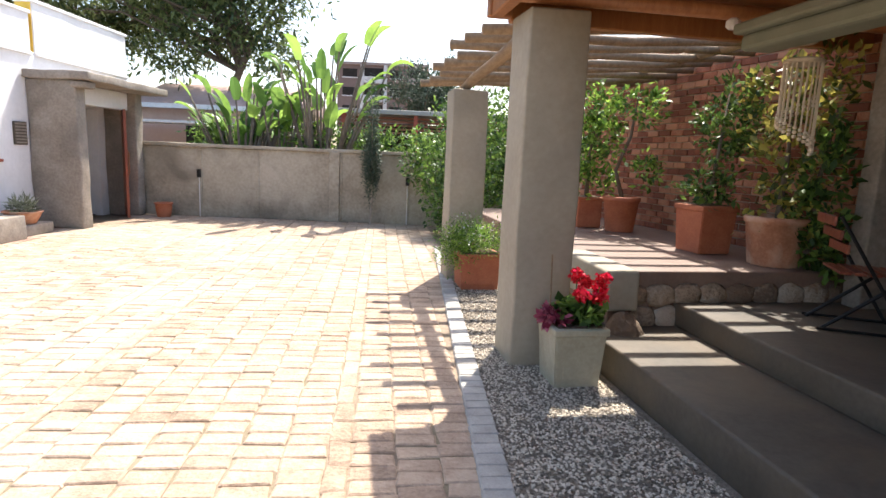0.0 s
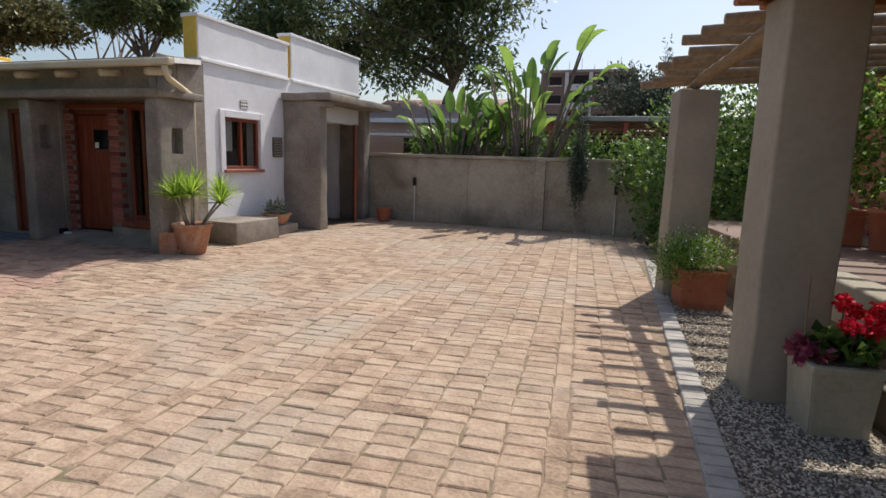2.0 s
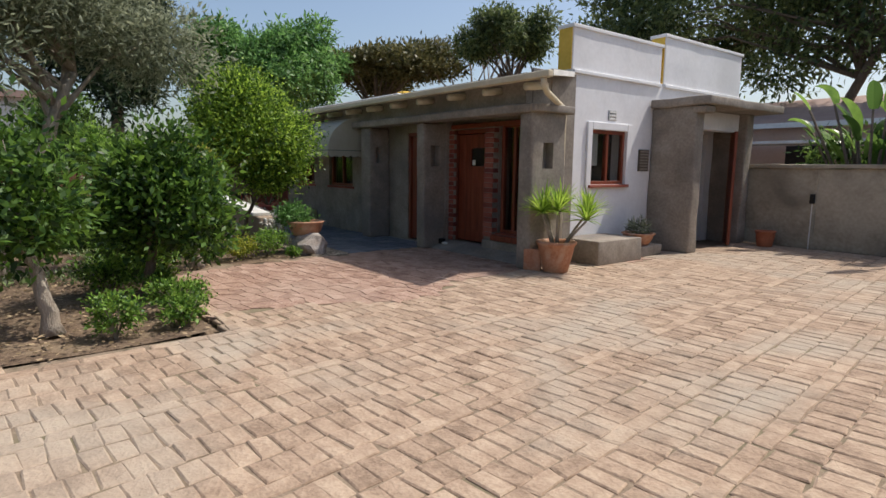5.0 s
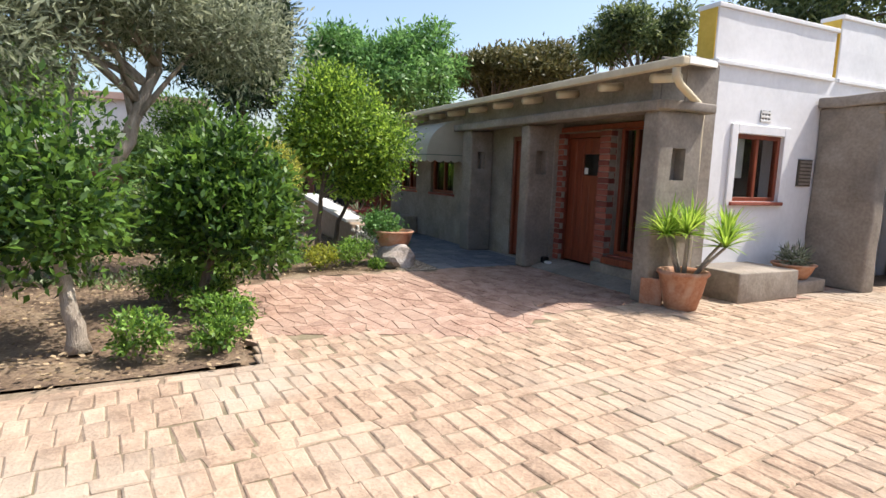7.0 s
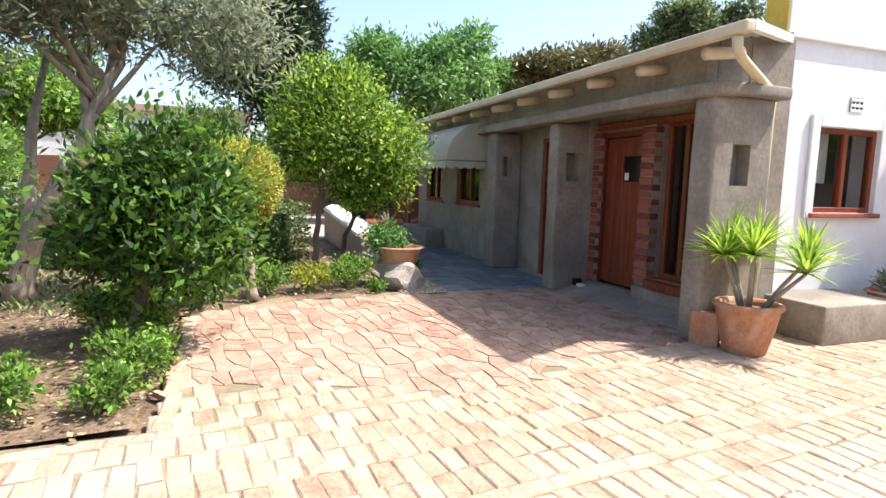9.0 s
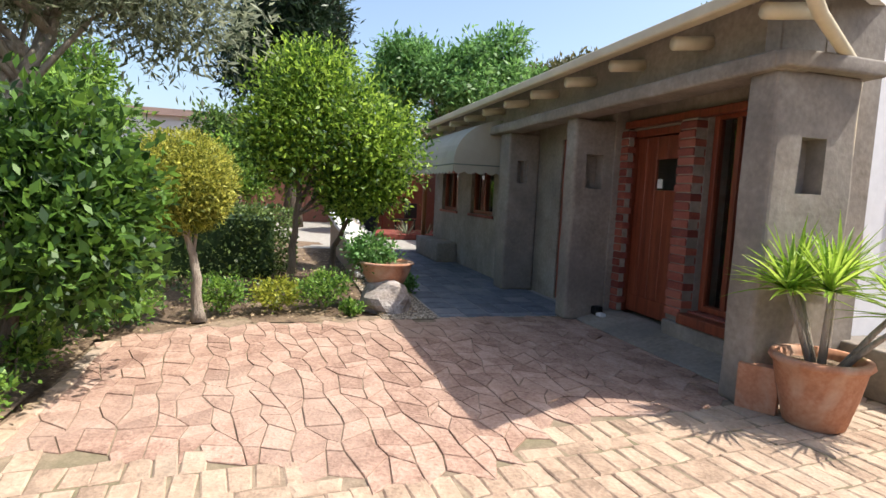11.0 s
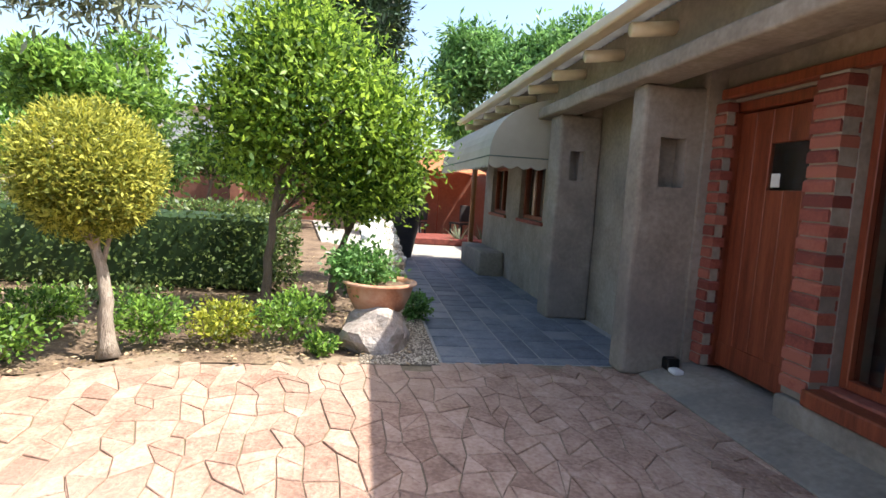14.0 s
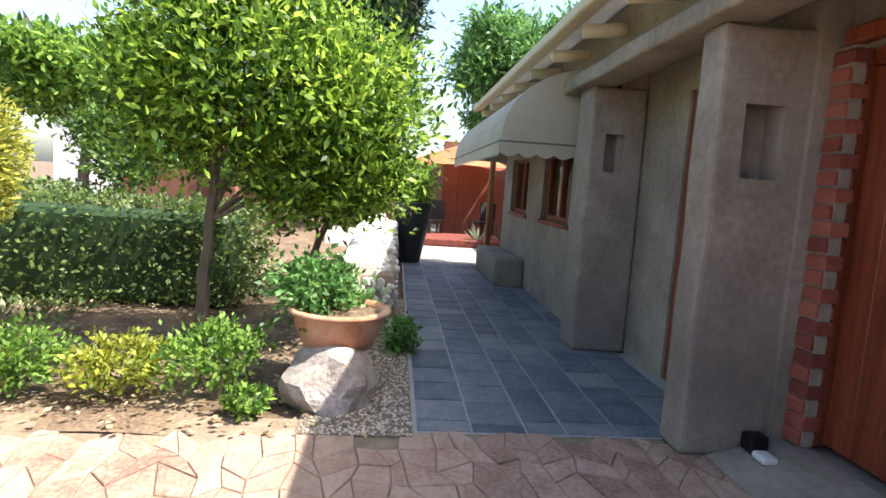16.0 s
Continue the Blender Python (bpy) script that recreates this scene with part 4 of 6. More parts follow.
tree("garden_tree", "leafy green shrub tree by the rust-coloured wall", (-18.5, 3.2, 0), [(-18.5, 3.2, 1.6)], 0.1, blobset((-18.5, 3.2, 2.2), (1.6, 1.6, 1.4), 8, 10, 0.45), 6000, 0.16, L_CREEP, 16, limbs=8, clump=25)
# bare tree
def bare(at, h, seed):
    rng = random.Random(seed)
    t = thing("bare_tree", "leafless grey winter tree behind the house", "tree")
    bm = tube([at, (at[0], at[1], h * 0.4)], [0.18, 0.12], 7)
    def grow(p, d, ln, r, k):
        q = p + d * ln
        tube([p, q], [r, r * 0.6], 5, bm)
        if k:
            for _ in range(3):
                nd = (d + Vector((rng.uniform(-0.6, 0.6), rng.uniform(-0.6, 0.6), rng.uniform(-0.1, 0.4)))).normalized()
                grow(q, nd, ln * 0.72, r * 0.6, k - 1)
    for _ in range(4):
        grow(Vector((at[0], at[1], h * 0.4)), Vector((rng.uniform(-0.6, 0.6), rng.uniform(-0.6, 0.6), 1)).normalized(), h * 0.2, 0.08, 4)
    part("branches", bm, M_PALEBARK, t)
bare((-21.5, 20.2, 0), 8.4, 4)

# flats tower
def tower():
    t = thing("apartment_building", "distant brown block of flats with pale balconies", "building", "", (-8.2, 90, 0))
    part("wall", box(-6.7, 6.7, 0, 10, 0, 14.6, 0), M_TOWERB, t)
    part("roof", box(-7.0, 7.0, -0.3, 10.3, 14.6, 15.0, 0), M_TOWER, t)
    for f in range(5):
        z = 14.6 - 2.7 * (f + 1)
        for k, (a, b) in enumerate(((-6.2, -3.4), (-2.6, 0.2), (1.0, 3.4), (4.0, 6.4))):
            if k in (1, 3):
                part("balcony", box(a, b, -1.0, 0, z, z + 0.95, 0.02), M_GRANITE if k == 1 else M_TOWER, t, "pale balcony front")
                # flat near-black sheet on the facade paints the shade over the balcony
                part("recess", box(a, b, -0.02, 0.02, z + 0.96, z + 2.3, 0), M_SHADE, t, "near-black sheet painted as balcony shade")
            else:
                part("window", box(a + 0.3, b - 0.3, -0.03, 0.02, z + 0.9, z + 2.1, 0), M_SHADE, t, "dark window")
                part("sill", box(a + 0.2, b - 0.2, -0.1, 0.0, z + 0.75, z + 0.9, 0), M_GRANITE, t)
    for x in (-2.9, 0.6):
        part("stair_shaft", box(x - 0.25, x + 0.25, -0.5, 0, 0, 14.6, 0), M_GRANITE, t, "pale vertical fin")
    for k in range(6):
        part("antenna", tube([(-5 + k * 1.9, 3, 15), (-5 + k * 1.9, 3, 16.2 + (k % 3) * 0.5)], 0.04, 5), M_STEEL, t)
tower()
def pink_house():
    h = thing("neighbour_house", "low pink plastered house with a dusty rose roof", "house", "", (-5.6, 19, 0))
    part("wall", box(-2.5, 2.3, 0, 5, 0, 2.75, 0), M_PINK, h)
    bm = bmesh.new()
    v = [bm.verts.new(p) for p in ((-2.8, -0.3, 2.7), (2.5, -0.3, 2.7), (2.5, 2.5, 3.6), (-2.8, 2.5, 3.6), (2.5, 5.3, 2.7), (-2.8, 5.3, 2.7))]
    bm.faces.new((v[0], v[1], v[2], v[3])), bm.faces.new((v[3], v[2], v[4], v[5])), bm.faces.new((v[1], v[4], v[2])), bm.faces.new((v[0], v[3], v[5]))
    part("roof", bm, M_PINKROOF, h)
    part("fascia", box(-2.85, 2.55, -0.36, -0.3, 2.58, 2.72, 0.005), M_GRANITE, h)
    part("window", box(-1.0, 0.2, -0.02, 0.0, 1.0, 2.1, 0), M_SHADE, h)
    part("verandah_roof", box(-2.5, 2.5, -1.4, -0.4, 2.1, 2.18, 0.01), M_GRANITE, h, "pale lean-to roof")
pink_house()
def carport():
    c = thing("carport", "dark open carport with a pale roof edge", "carport", "", (0, 17, 0))
    part("roof", box(-1.7, 5, 0, 4, 2.55, 2.68, 0.01), M_ROOF, c)
    # back wall near black, the shade under the roof put into its colour
    part("back_wall", box(-1.6, 5, 3.8, 3.9, 0, 2.5, 0), M_SHADE, c)
    for x in (-1.4, 0.6, 2.6):
        part("post", box(x - 0.06, x + 0.06, 0.1, 0.22, 0, 2.55, 0.01), M_TILE, c)
    for k in range(5):
        part("slat", box(-1.6, 5, 0.3, 0.34, 2.5 - 0.1 * k - 0.06, 2.5 - 0.1 * k, 0.004), M_RUST, c)
carport()
# strelitzia clumps
def strelitzia(x, y, h, n, seed, label):
    s = thing("strelitzia", label, "plant", "strelitzias", (x, y, 0))
    rng = random.Random(seed)
    for i in range(n):
        a = rng.uniform(0, 2 * math.pi)
        lean = rng.uniform(0.1, 0.5)
        sx, sy = math.cos(a), math.sin(a) * 0.6
        hh = h * rng.uniform(0.42, 0.82)
        tip = Vector((sx * lean * hh, sy * lean * hh, hh))
        part("stem", tube([(sx * 0.08, sy * 0.08, 0), tip * 0.5 + Vector((0, 0, 0.05)), tip], [0.045, 0.035, 0.02], 6), M_BARK, s, "", True)
        bl = bmesh.new()
        d = Vector((sx * (0.25 + lean), sy * (0.25 + lean), 1.0))
        blade_strip(bl, tip, d, rng.uniform(0.42, 0.75), rng.uniform(0.2, 0.32), rng.uniform(0.3, 2.0), 8, rng.uniform(0.12, 0.3), True)
        part("leaf", bl, L_BANANA, s)
strelitzia(-3.2, 14.2, 3.3, 44, 1, "broad-leaved strelitzia clump rising behind the garden wall")
strelitzia(-2.4, 14.5, 3.0, 34, 2, "broad-leaved strelitzia clump rising behind the garden wall")
strelitzia(-1.4, 14.1, 4.7, 34, 3, "tall strelitzia with paddle leaves behind the garden wall")
bsh = thing("shrub", "dark undergrowth behind the garden wall", "shrub")
leaves("foliage", [((-3.6, 14.6, 1.6), (0.9, 0.6, 0.6)), ((-1.4, 14.4, 1.6), (1.0, 0.5, 0.5)), ((0.4, 14.6, 1.5), (1.2, 0.5, 0.55))], 5000, 0.13, L_CREEP, bsh, 21, clump=20)
cy = thing("cypress", "slim grey-green pencil cypress before the wall", "tree", "", (-0.08, 12.8, 0))
part("trunk", tube([(0, 0, 0), (0.02, 0, 0.5), (0, 0, 2.6)], [0.025, 0.022, 0.008], 7), M_PALEBARK, cy)
leaves("crown", [((0, 0, 1.7), (0.17, 0.17, 1.35)), ((0, 0, 1.2), (0.2, 0.2, 0.6))], 4500, 0.07, L_CYP, cy, 22, 0.25, 0.5)
cy2 = thing("cypress", "dark slim cypress behind the carport", "tree", "", (1.5, 19, 0))
part("trunk", tube([(0, 0, 0), (0, 0, 3.5)], [0.06, 0.02], 7), M_BARK, cy2)
leaves("crown", [((0, 0, 2.8), (0.22, 0.22, 2.2))], 2500, 0.12, L_DARKC, cy2, 23, 0.25, 0.5)
tree("conifer", "dark rounded conifer beyond the carport", (0.6, 24, 0), [(0.6, 24, 2.5)], 0.15, blobset((0.8, 24, 3.6), (2.0, 1.5, 1.5), 8, 18, 0.5), 6000, 0.16, L_CYP, 24, limbs=5)
vine = thing("creeper", "dense green creeper over the end of the garden wall", "creeper")
leaves("foliage", [((1.9, 12.2, 1.4), (0.9, 0.7, 1.6)), ((0.95, 12.7, 1.35), (0.45, 0.4, 0.65)), ((2.7, 11.2, 1.5), (0.9, 0.9, 1.7)), ((1.55, 11.5, 0.8), (0.55, 0.6, 0.8)), ((3.7, 12.0, 1.8), (1.2, 0.9, 1.5))], 16000, 0.1, L_CREEP, vine, 25, 0.5, 0.45)
part("stem", tube([(1.9, 12.4, 0), (1.8, 12.3, 1.2), (2.1, 12.2, 2.2)], [0.05, 0.035, 0.015], 7), M_BARK, vine)

# rust-coloured house and seating at the far end
def far_house():
    h = thing("rust_house", "rust-red house front with white windows beyond the path", "house", "", (-20.5, 7.4, 0))
    part("wall", box(-0.3, 0, -0.4, 5, 0, 2.5, 0), M_RUST, h)
    part("wall", box(0, 5.2, 2.6, 2.9, 0, 2.5, 0), M_RUST, h)
    part("roof", box(-0.6, 5.3, 1.6, 5.2, 2.5, 2.62, 0.02), M_TILE, h, "red roof edge")
    for x in (0.6, 1.7, 2.9):
        w = part("window_frame", box(x, x + 0.7, 2.55, 2.6, 0.8, 2.0, 0.01), M_GRANITE, h, "white window frame")
        part("pane", box(x + 0.06, x + 0.32, 2.54, 2.55, 0.86, 1.94, 0), M_SHADE, w)
        part("pane", box(x + 0.38, x + 0.64, 2.54, 2.55, 0.86, 1.94, 0), M_SHADE, w)
    part("kerb", box(1.8, 3.4, -1.4, 1.9, 0, 0.16, 0.02), M_BRICK2, h, "low brick planter edge")
far_house()
um = thing("umbrella", "orange garden umbrella over the far tables", "umbrella", "", (-19.5, 7.3, 0))
part("pole", tube([(0, 0, 0), (0, 0, 2.3)], 0.025, 7), M_DOOR, um)
bm = bmesh.new()
c = bm.verts.new((0, 0, 2.35))
ring = [bm.verts.new((1.5 * math.cos(k * math.pi / 4), 1.5 * math.sin(k * math.pi / 4), 1.8)) for k in range(8)]
for k in range(8):
    bm.faces.new((c, ring[k], ring[(k + 1) % 8]))
part("canopy", bm, M_UMB, um)
def far_chair(x, y, r):
    c = thing("garden_chair", "dark garden chair under the umbrella", "chair", "far garden chairs", (x, y, 0), r)
    part("seat", box(-0.24, 0.24, -0.24, 0.24, 0.42, 0.47, 0.02, 2), M_DARKPOT, c)
    part("backrest", box(-0.24, 0.24, 0.2, 0.25, 0.5, 0.95, 0.02, 2), M_DARKPOT, c)
    for a in (-0.2, 0.2):
        for b in (-0.2, 0.2):
            part("leg", box(a - 0.02, a + 0.02, b - 0.02, b + 0.02, 0, 0.42, 0.004), M_DARKPOT, c)
for q in ((-18.6, 6.6, 40), (-19.0, 7.9, -60), (-20.0, 6.6, 120)):
    far_chair(*q)
wall("wall_garden", (-24, -3), (-24, 12), 0, 1.9, 0.2, M_RUST, "rust-red garden wall behind the trees")
solid("wall_garden_return", box(-24, -16.5, 2.4, 2.6, 0, 1.5, 0), M_RUST, "rust-red garden wall", "wall", kind="structure")
wh = thing("white_building", "pale building glimpsed through the trees", "building", "", (-34, -2, 0))
part("wall", box(-3, 3, -7, 6, 0, 4.2, 0), M_WHITE, wh)
part("roof", box(-3.3, 3.3, -7.3, 6.3, 4.2, 4.5, 0), M_PINKROOF, wh)
yb = thing("yellow_building", "ochre yellow parapet behind the veranda roof", "building", "", (-14.4, 9.3, 0))
part("wall", box(-3.0, 2.2, 0.4, 2.5, 0, 3.22, 0.02), M_YELLOW, yb)
part("chimney", box(1.2, 1.5, 1.0, 1.3, 3.2, 3.45, 0.02), M_YELLOW, yb)
part("coping", box(-3.1, 2.3, 0.3, 2.6, 3.18, 3.26, 0.02), M_GRANITE, yb)

# ---- garden ----
def soil():
    bm = bmesh.new()
    n = 60
    grid = {}
    for i in range(n + 1):
        for j in range(n + 1):
            x, y = -17 + 12.6 * i / n, -6.8 + 12.6 * j / n
            grid[i, j] = bm.verts.new((x, y, 0.0 + 0.05 * noise.noise(Vector((x * 0.8, y * 0.8, 0))) + 0.015 * noise.noise(Vector((x * 5, y * 5, 2)))))
    for i in range(n):
        for j in range(n):
            x, y = -17 + 12.6 * (i + 0.5) / n, -6.8 + 12.6 * (j + 0.5) / n
            if in_bed(x + 0.1, y + 0.1) and in_bed(x + 0.1, y - 0.1) and not (x > -14.7 and x < -7.8 and y > 5.75):
                bm.faces.new((grid[i, j], grid[i + 1, j], grid[i + 1, j + 1], grid[i, j + 1]))
    bmesh.ops.delete(bm, geom=[v for v in bm.verts if not v.link_faces], context="VERTS")
    for v in bm.verts:
        v.co.z -= 0.015
    solid("soil_bed", bm, M_SOIL, "brown garden soil under the shrubs", "soil", True, kind="structure")
soil()
def scatter(name, label, n, region, size, material, seed, z=0.012, keep=in_bed, upright=False):
    rng = np.random.default_rng(seed)
    x, y = rng.uniform(region[0], region[1], n), rng.uniform(region[2], region[3], n)
    ok = np.array([keep(a, b) for a, b in zip(x, y)])
    x, y = x[ok], y[ok]
    n = len(x)
    a, ln = rng.uniform(0, 2 * np.pi, n), size * rng.uniform(0.5, 1.4, n)
    zz = z + rng.uniform(0, 0.03, n) + np.array([0.05 * noise.noise(Vector((p * 0.8, q * 0.8, 0))) for p, q in zip(x, y)])
    P = np.stack([x, y, zz], 1)
    ax = np.stack([np.cos(a), np.sin(a), rng.uniform(0.3, 1.5, n) if upright else rng.uniform(-0.1, 0.35, n)], 1)
    sd = np.stack([-np.sin(a), np.cos(a), rng.uniform(-0.3, 0.3, n)], 1)
    ln = ln[:, None]
    V = np.stack([P, P + ax * ln * 0.5 + sd * ln * 0.3, P + ax * ln, P + ax * ln * 0.5 - sd * ln * 0.3], 1)
    ob = quads(name, V, material, None)
    tagged(ob, label, name.replace("_", " "), "", "stuff")
scatter("leaf_litter", "dry fallen leaves and chips on the soil", 16000, (-14, -4.4, -3, 5.7), 0.045, L_LITTER, 31)
scatter("ground_cover", "thin green ground cover over the soil", 14000, (-11, -4.6, -2.5, 3.2), 0.05, L_GRASS, 32, keep=lambda x, y: in_bed(x, y) and noise.noise(Vector((x * 0.9, y * 0.9, 5))) > 0.0 and x < -6.8, upright=True)

tree("laurel_bush", "round glossy laurel bush beside the paving", (-6.28, 2.62, 0), [(-6.27, 2.68, 0.35), (-6.32, 2.75, 0.75)], 0.07, [((-6.32, 2.9, 1.08), (0.58, 0.6, 0.62)), ((-6.05, 3.12, 0.85), (0.42, 0.4, 0.42)), ((-6.5, 2.5, 0.85), (0.45, 0.42, 0.45)), ((-6.3, 2.95, 1.45), (0.36, 0.38, 0.36)), ((-6.15, 2.55, 1.3), (0.3, 0.3, 0.3)), ((-6.4, 3.25, 1.2), (0.3, 0.3, 0.3))], 11000, 0.09, L_LAUREL, 41, limbs=12, shape=0.45, shell=0.35, clump=9, category="bush")
tree("laurel_bush", "dense laurel bush with a pale forked trunk", (-5.25, 1.75, 0), [(-5.27, 1.7, 0.4), (-5.4, 1.6, 0.85)], 0.075, [((-5.5, 1.5, 1.2), (0.6, 0.55, 0.6)), ((-5.3, 1.7, 1.0), (0.42, 0.4, 0.42)), ((-5.8, 1.0, 1.15), (0.55, 0.5, 0.55))], 8000, 0.085, L_LAUREL, 42, M_PALEBARK, limbs=8, shape=0.45, shell=0.35, clump=6, category="bush")
tree("laurel_bush", "dark laurel bush further along the bed", (-6.6, -0.4, 0), [(-6.6, -0.4, 0.8)], 0.09, blobset((-6.6, -0.5, 1.2), (1.0, 1.0, 0.9), 8, 4, 0.55), 8000, 0.09, L_LAUREL, 43, limbs=8, shape=0.45, shell=0.4, category="bush")
tree("olive_tree", "old olive tree with a pale leaning trunk", (-8.15, 1.3, 0), [(-8.1, 1.5, 0.776), (-8, 1.95, 1.649), (-8.2, 2.3, 2.522)], 0.13, blobset((-8.6, 1.3, 3.395), (2.6, 2.4, 1.5), 26, 5, 0.26) + [((-8.3, 3.2, 2.91), (0.8, 0.8, 0.55)), ((-7, 0.8, 2.522), (1.0, 0.9, 0.7))], 62000, 0.11, L_OLIVE, 44, M_PALEBARK, limbs=13, shape=0.24, clump=22, droop=0.15)
ot = thing("olive_tree", "slim second olive with a bare pale trunk", "tree")
part("trunk", tube([(-8.65, 1.2, 0), (-8.75, 1.25, 0.7), (-9.2, 1.2, 1.8), (-9.6, 1.3, 2.8)], [0.11, 0.08, 0.06, 0.03], 9), M_PALEBARK, ot, "", True)
tree("topiary_tree", "golden clipped conifer ball on a pale trunk", (-7.85, 3.57, 0), [(-7.86, 3.55, 0.4), (-7.9, 3.46, 0.85)], 0.06, [((-7.92, 3.42, 1.32), (0.47, 0.47, 0.42)), ((-7.92, 3.42, 1.12), (0.4, 0.4, 0.3))], 30000, 0.045, L_TOPI, 45, M_PALEBARK, limbs=10, shape=0.35, shell=0.2)
tree("lemon_tree", "bright leafy lemon tree on a dark slim trunk", (-9.1, 4.4, 0), [(-9.08, 4.43, 0.57), (-9.1, 4.5, 1.33)], 0.055, [((-9.1, 4.65, 2.09), (0.72, 0.72, 0.75)), ((-9.15, 4.6, 2.517), (0.45, 0.5, 0.42)), ((-9.25, 5.3, 1.852), (0.62, 0.66, 0.6)), ((-9.05, 4.25, 1.805), (0.5, 0.45, 0.5)), ((-9.5, 5.4, 1.425), (0.5, 0.45, 0.45)), ((-9.2, 5.05, 1.235), (0.35, 0.35, 0.3))], 34000, 0.072, L_LEMON, 46, limbs=14, shape=0.42, shell=0.4, clump=7)
tree("lemon_tree", "smaller leaning lemon tree by the low wall", (-10.1, 4.95, 0), [(-10.05, 5.0, 0.5), (-9.9, 5.2, 1.0)], 0.05, [((-10.0, 5.3, 1.35), (0.5, 0.5, 0.45)), ((-11.4, 5.3, 1.3), (0.5, 0.4, 0.45))], 4000, 0.09, L_LEMON, 47, limbs=6, shape=0.45, shell=0.4)
for q, (x, y) in enumerate(((-14.2, 3.4), (-13.9, 1.6), (-13.6, -0.6), (-15.6, 2.2))):
    tree("garden_shrub", "loose leafy shrub among garden trunks", (x, y, 0), [(x + 0.1, y, 0.8), (x, y + 0.1, 1.4)], 0.05, blobset((x, y, 1.5), (0.9, 0.9, 0.9), 10, 30 + q, 0.34), 3600, 0.11, L_CREEP if q % 2 else L_SHRUB, 130 + q, limbs=8, clump=14, category="shrub")
hd = thing("hedge", "clipped dark green garden hedge", "hedge")
def boxfoliage(name, x0, x1, y0, y1, z0, z1, n, size, material, parent, seed):
    rng = np.random.default_rng(seed)
    C = np.array([(x0 + x1) / 2, (y0 + y1) / 2, (z0 + z1) / 2])
    H = np.array([x1 - x0, y1 - y0, z1 - z0]) / 2
    u = rng.uniform(-1, 1, (n, 3))
    k = rng.integers(0, 3, n)
    u[np.arange(n), k] = np.sign(u[np.arange(n), k]) * rng.uniform(0.8, 1.06, n)
    P = C + u * H
    d = np.zeros((n, 3))
    d[np.arange(n), k] = np.sign(u[np.arange(n), k])
    ax = d * 0.6 + rng.normal(size=(n, 3)) * 0.7
    ax /= np.linalg.norm(ax, axis=1)[:, None]
    sd = np.cross(ax, rng.normal(size=(n, 3)))
    sd /= np.linalg.norm(sd, axis=1)[:, None]
    ln = (size * rng.uniform(0.6, 1.3, n))[:, None]
    V = np.stack([P, P + ax * ln * 0.45 + sd * ln * 0.28, P + ax * ln, P + ax * ln * 0.45 - sd * ln * 0.28], 1)
    quads(name, V, material, parent)
boxfoliage("foliage", -11.3, -10.35, -2.5, 4.3, 0.06, 0.98, 20000, 0.06, L_HEDGE, hd, 51)
# filler box in dark cedar green, painting the shade between the hedge leaves
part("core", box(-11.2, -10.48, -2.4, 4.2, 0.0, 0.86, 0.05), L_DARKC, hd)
hd2 = thing("hedge", "dark clipped hedge deeper in the garden", "hedge")
boxfoliage("foliage", -13.6, -12.6, -4.0, 1.5, 0.05, 1.0, 7000, 0.08, L_HEDGE, hd2, 52)
def shrub(x, y, r, h, seed, material, label):
    s = thing("low_shrub", label, "shrub", "low shrubs along the paving", (x, y, 0))
    rng = random.Random(seed)
    bm = bmesh.new()
    for i in range(9):
        a = rng.uniform(0, 6.28)
        tube([(0, 0, -0.03), (math.cos(a) * r * 0.35, math.sin(a) * r * 0.35, h * 0.45), (math.cos(a) * r * 0.75, math.sin(a) * r * 0.75, h * 0.85)], [0.008, 0.006, 0.003], 5, bm)
    part("stem", bm, M_PALEBARK, s)
    leaves("foliage", [((0, 0, h * 0.65), (r, r, h * 0.45))], int(1900 * r / 0.3), 0.045, material, s, seed, 0.5, 0.4, clump=16)
L_YSHRUB = leafmat("golden duranta leaf", (0.12, 0.16, 0.02), (0.42, 0.44, 0.06), 0.4)
for i, (x, y, r, h, m) in enumerate(((-8.3, 4.75, 0.27, 0.38, L_SHRUB), (-8.25, 4.25, 0.24, 0.32, L_YSHRUB), (-8.2, 3.72, 0.27, 0.36, L_SHRUB), (-7.65, 2.95, 0.3, 0.33, L_SHRUB), (-7.3, 2.55, 0.32, 0.34, L_SHRUB), (-6.85, 2.35, 0.3, 0.33, L_SHRUB), (-5.4, 2.76, 0.24, 0.3, L_SHRUB), (-6.3, 2.7, 0.24, 0.3, L_SHRUB), (-4.92, 2.15, 0.2, 0.32, L_SHRUB), (-4.95, 2.7, 0.18, 0.24, L_SHRUB), (-8.6, 2.75, 0.3, 0.3, L_SHRUB), (-8.02, 5.0, 0.1, 0.14, L_SHRUB))):
    shrub(x, y, r, h, 60 + i, m, "golden-green low shrub at the bed edge" if m is L_YSHRUB else "bright green low shrub at the bed edge")

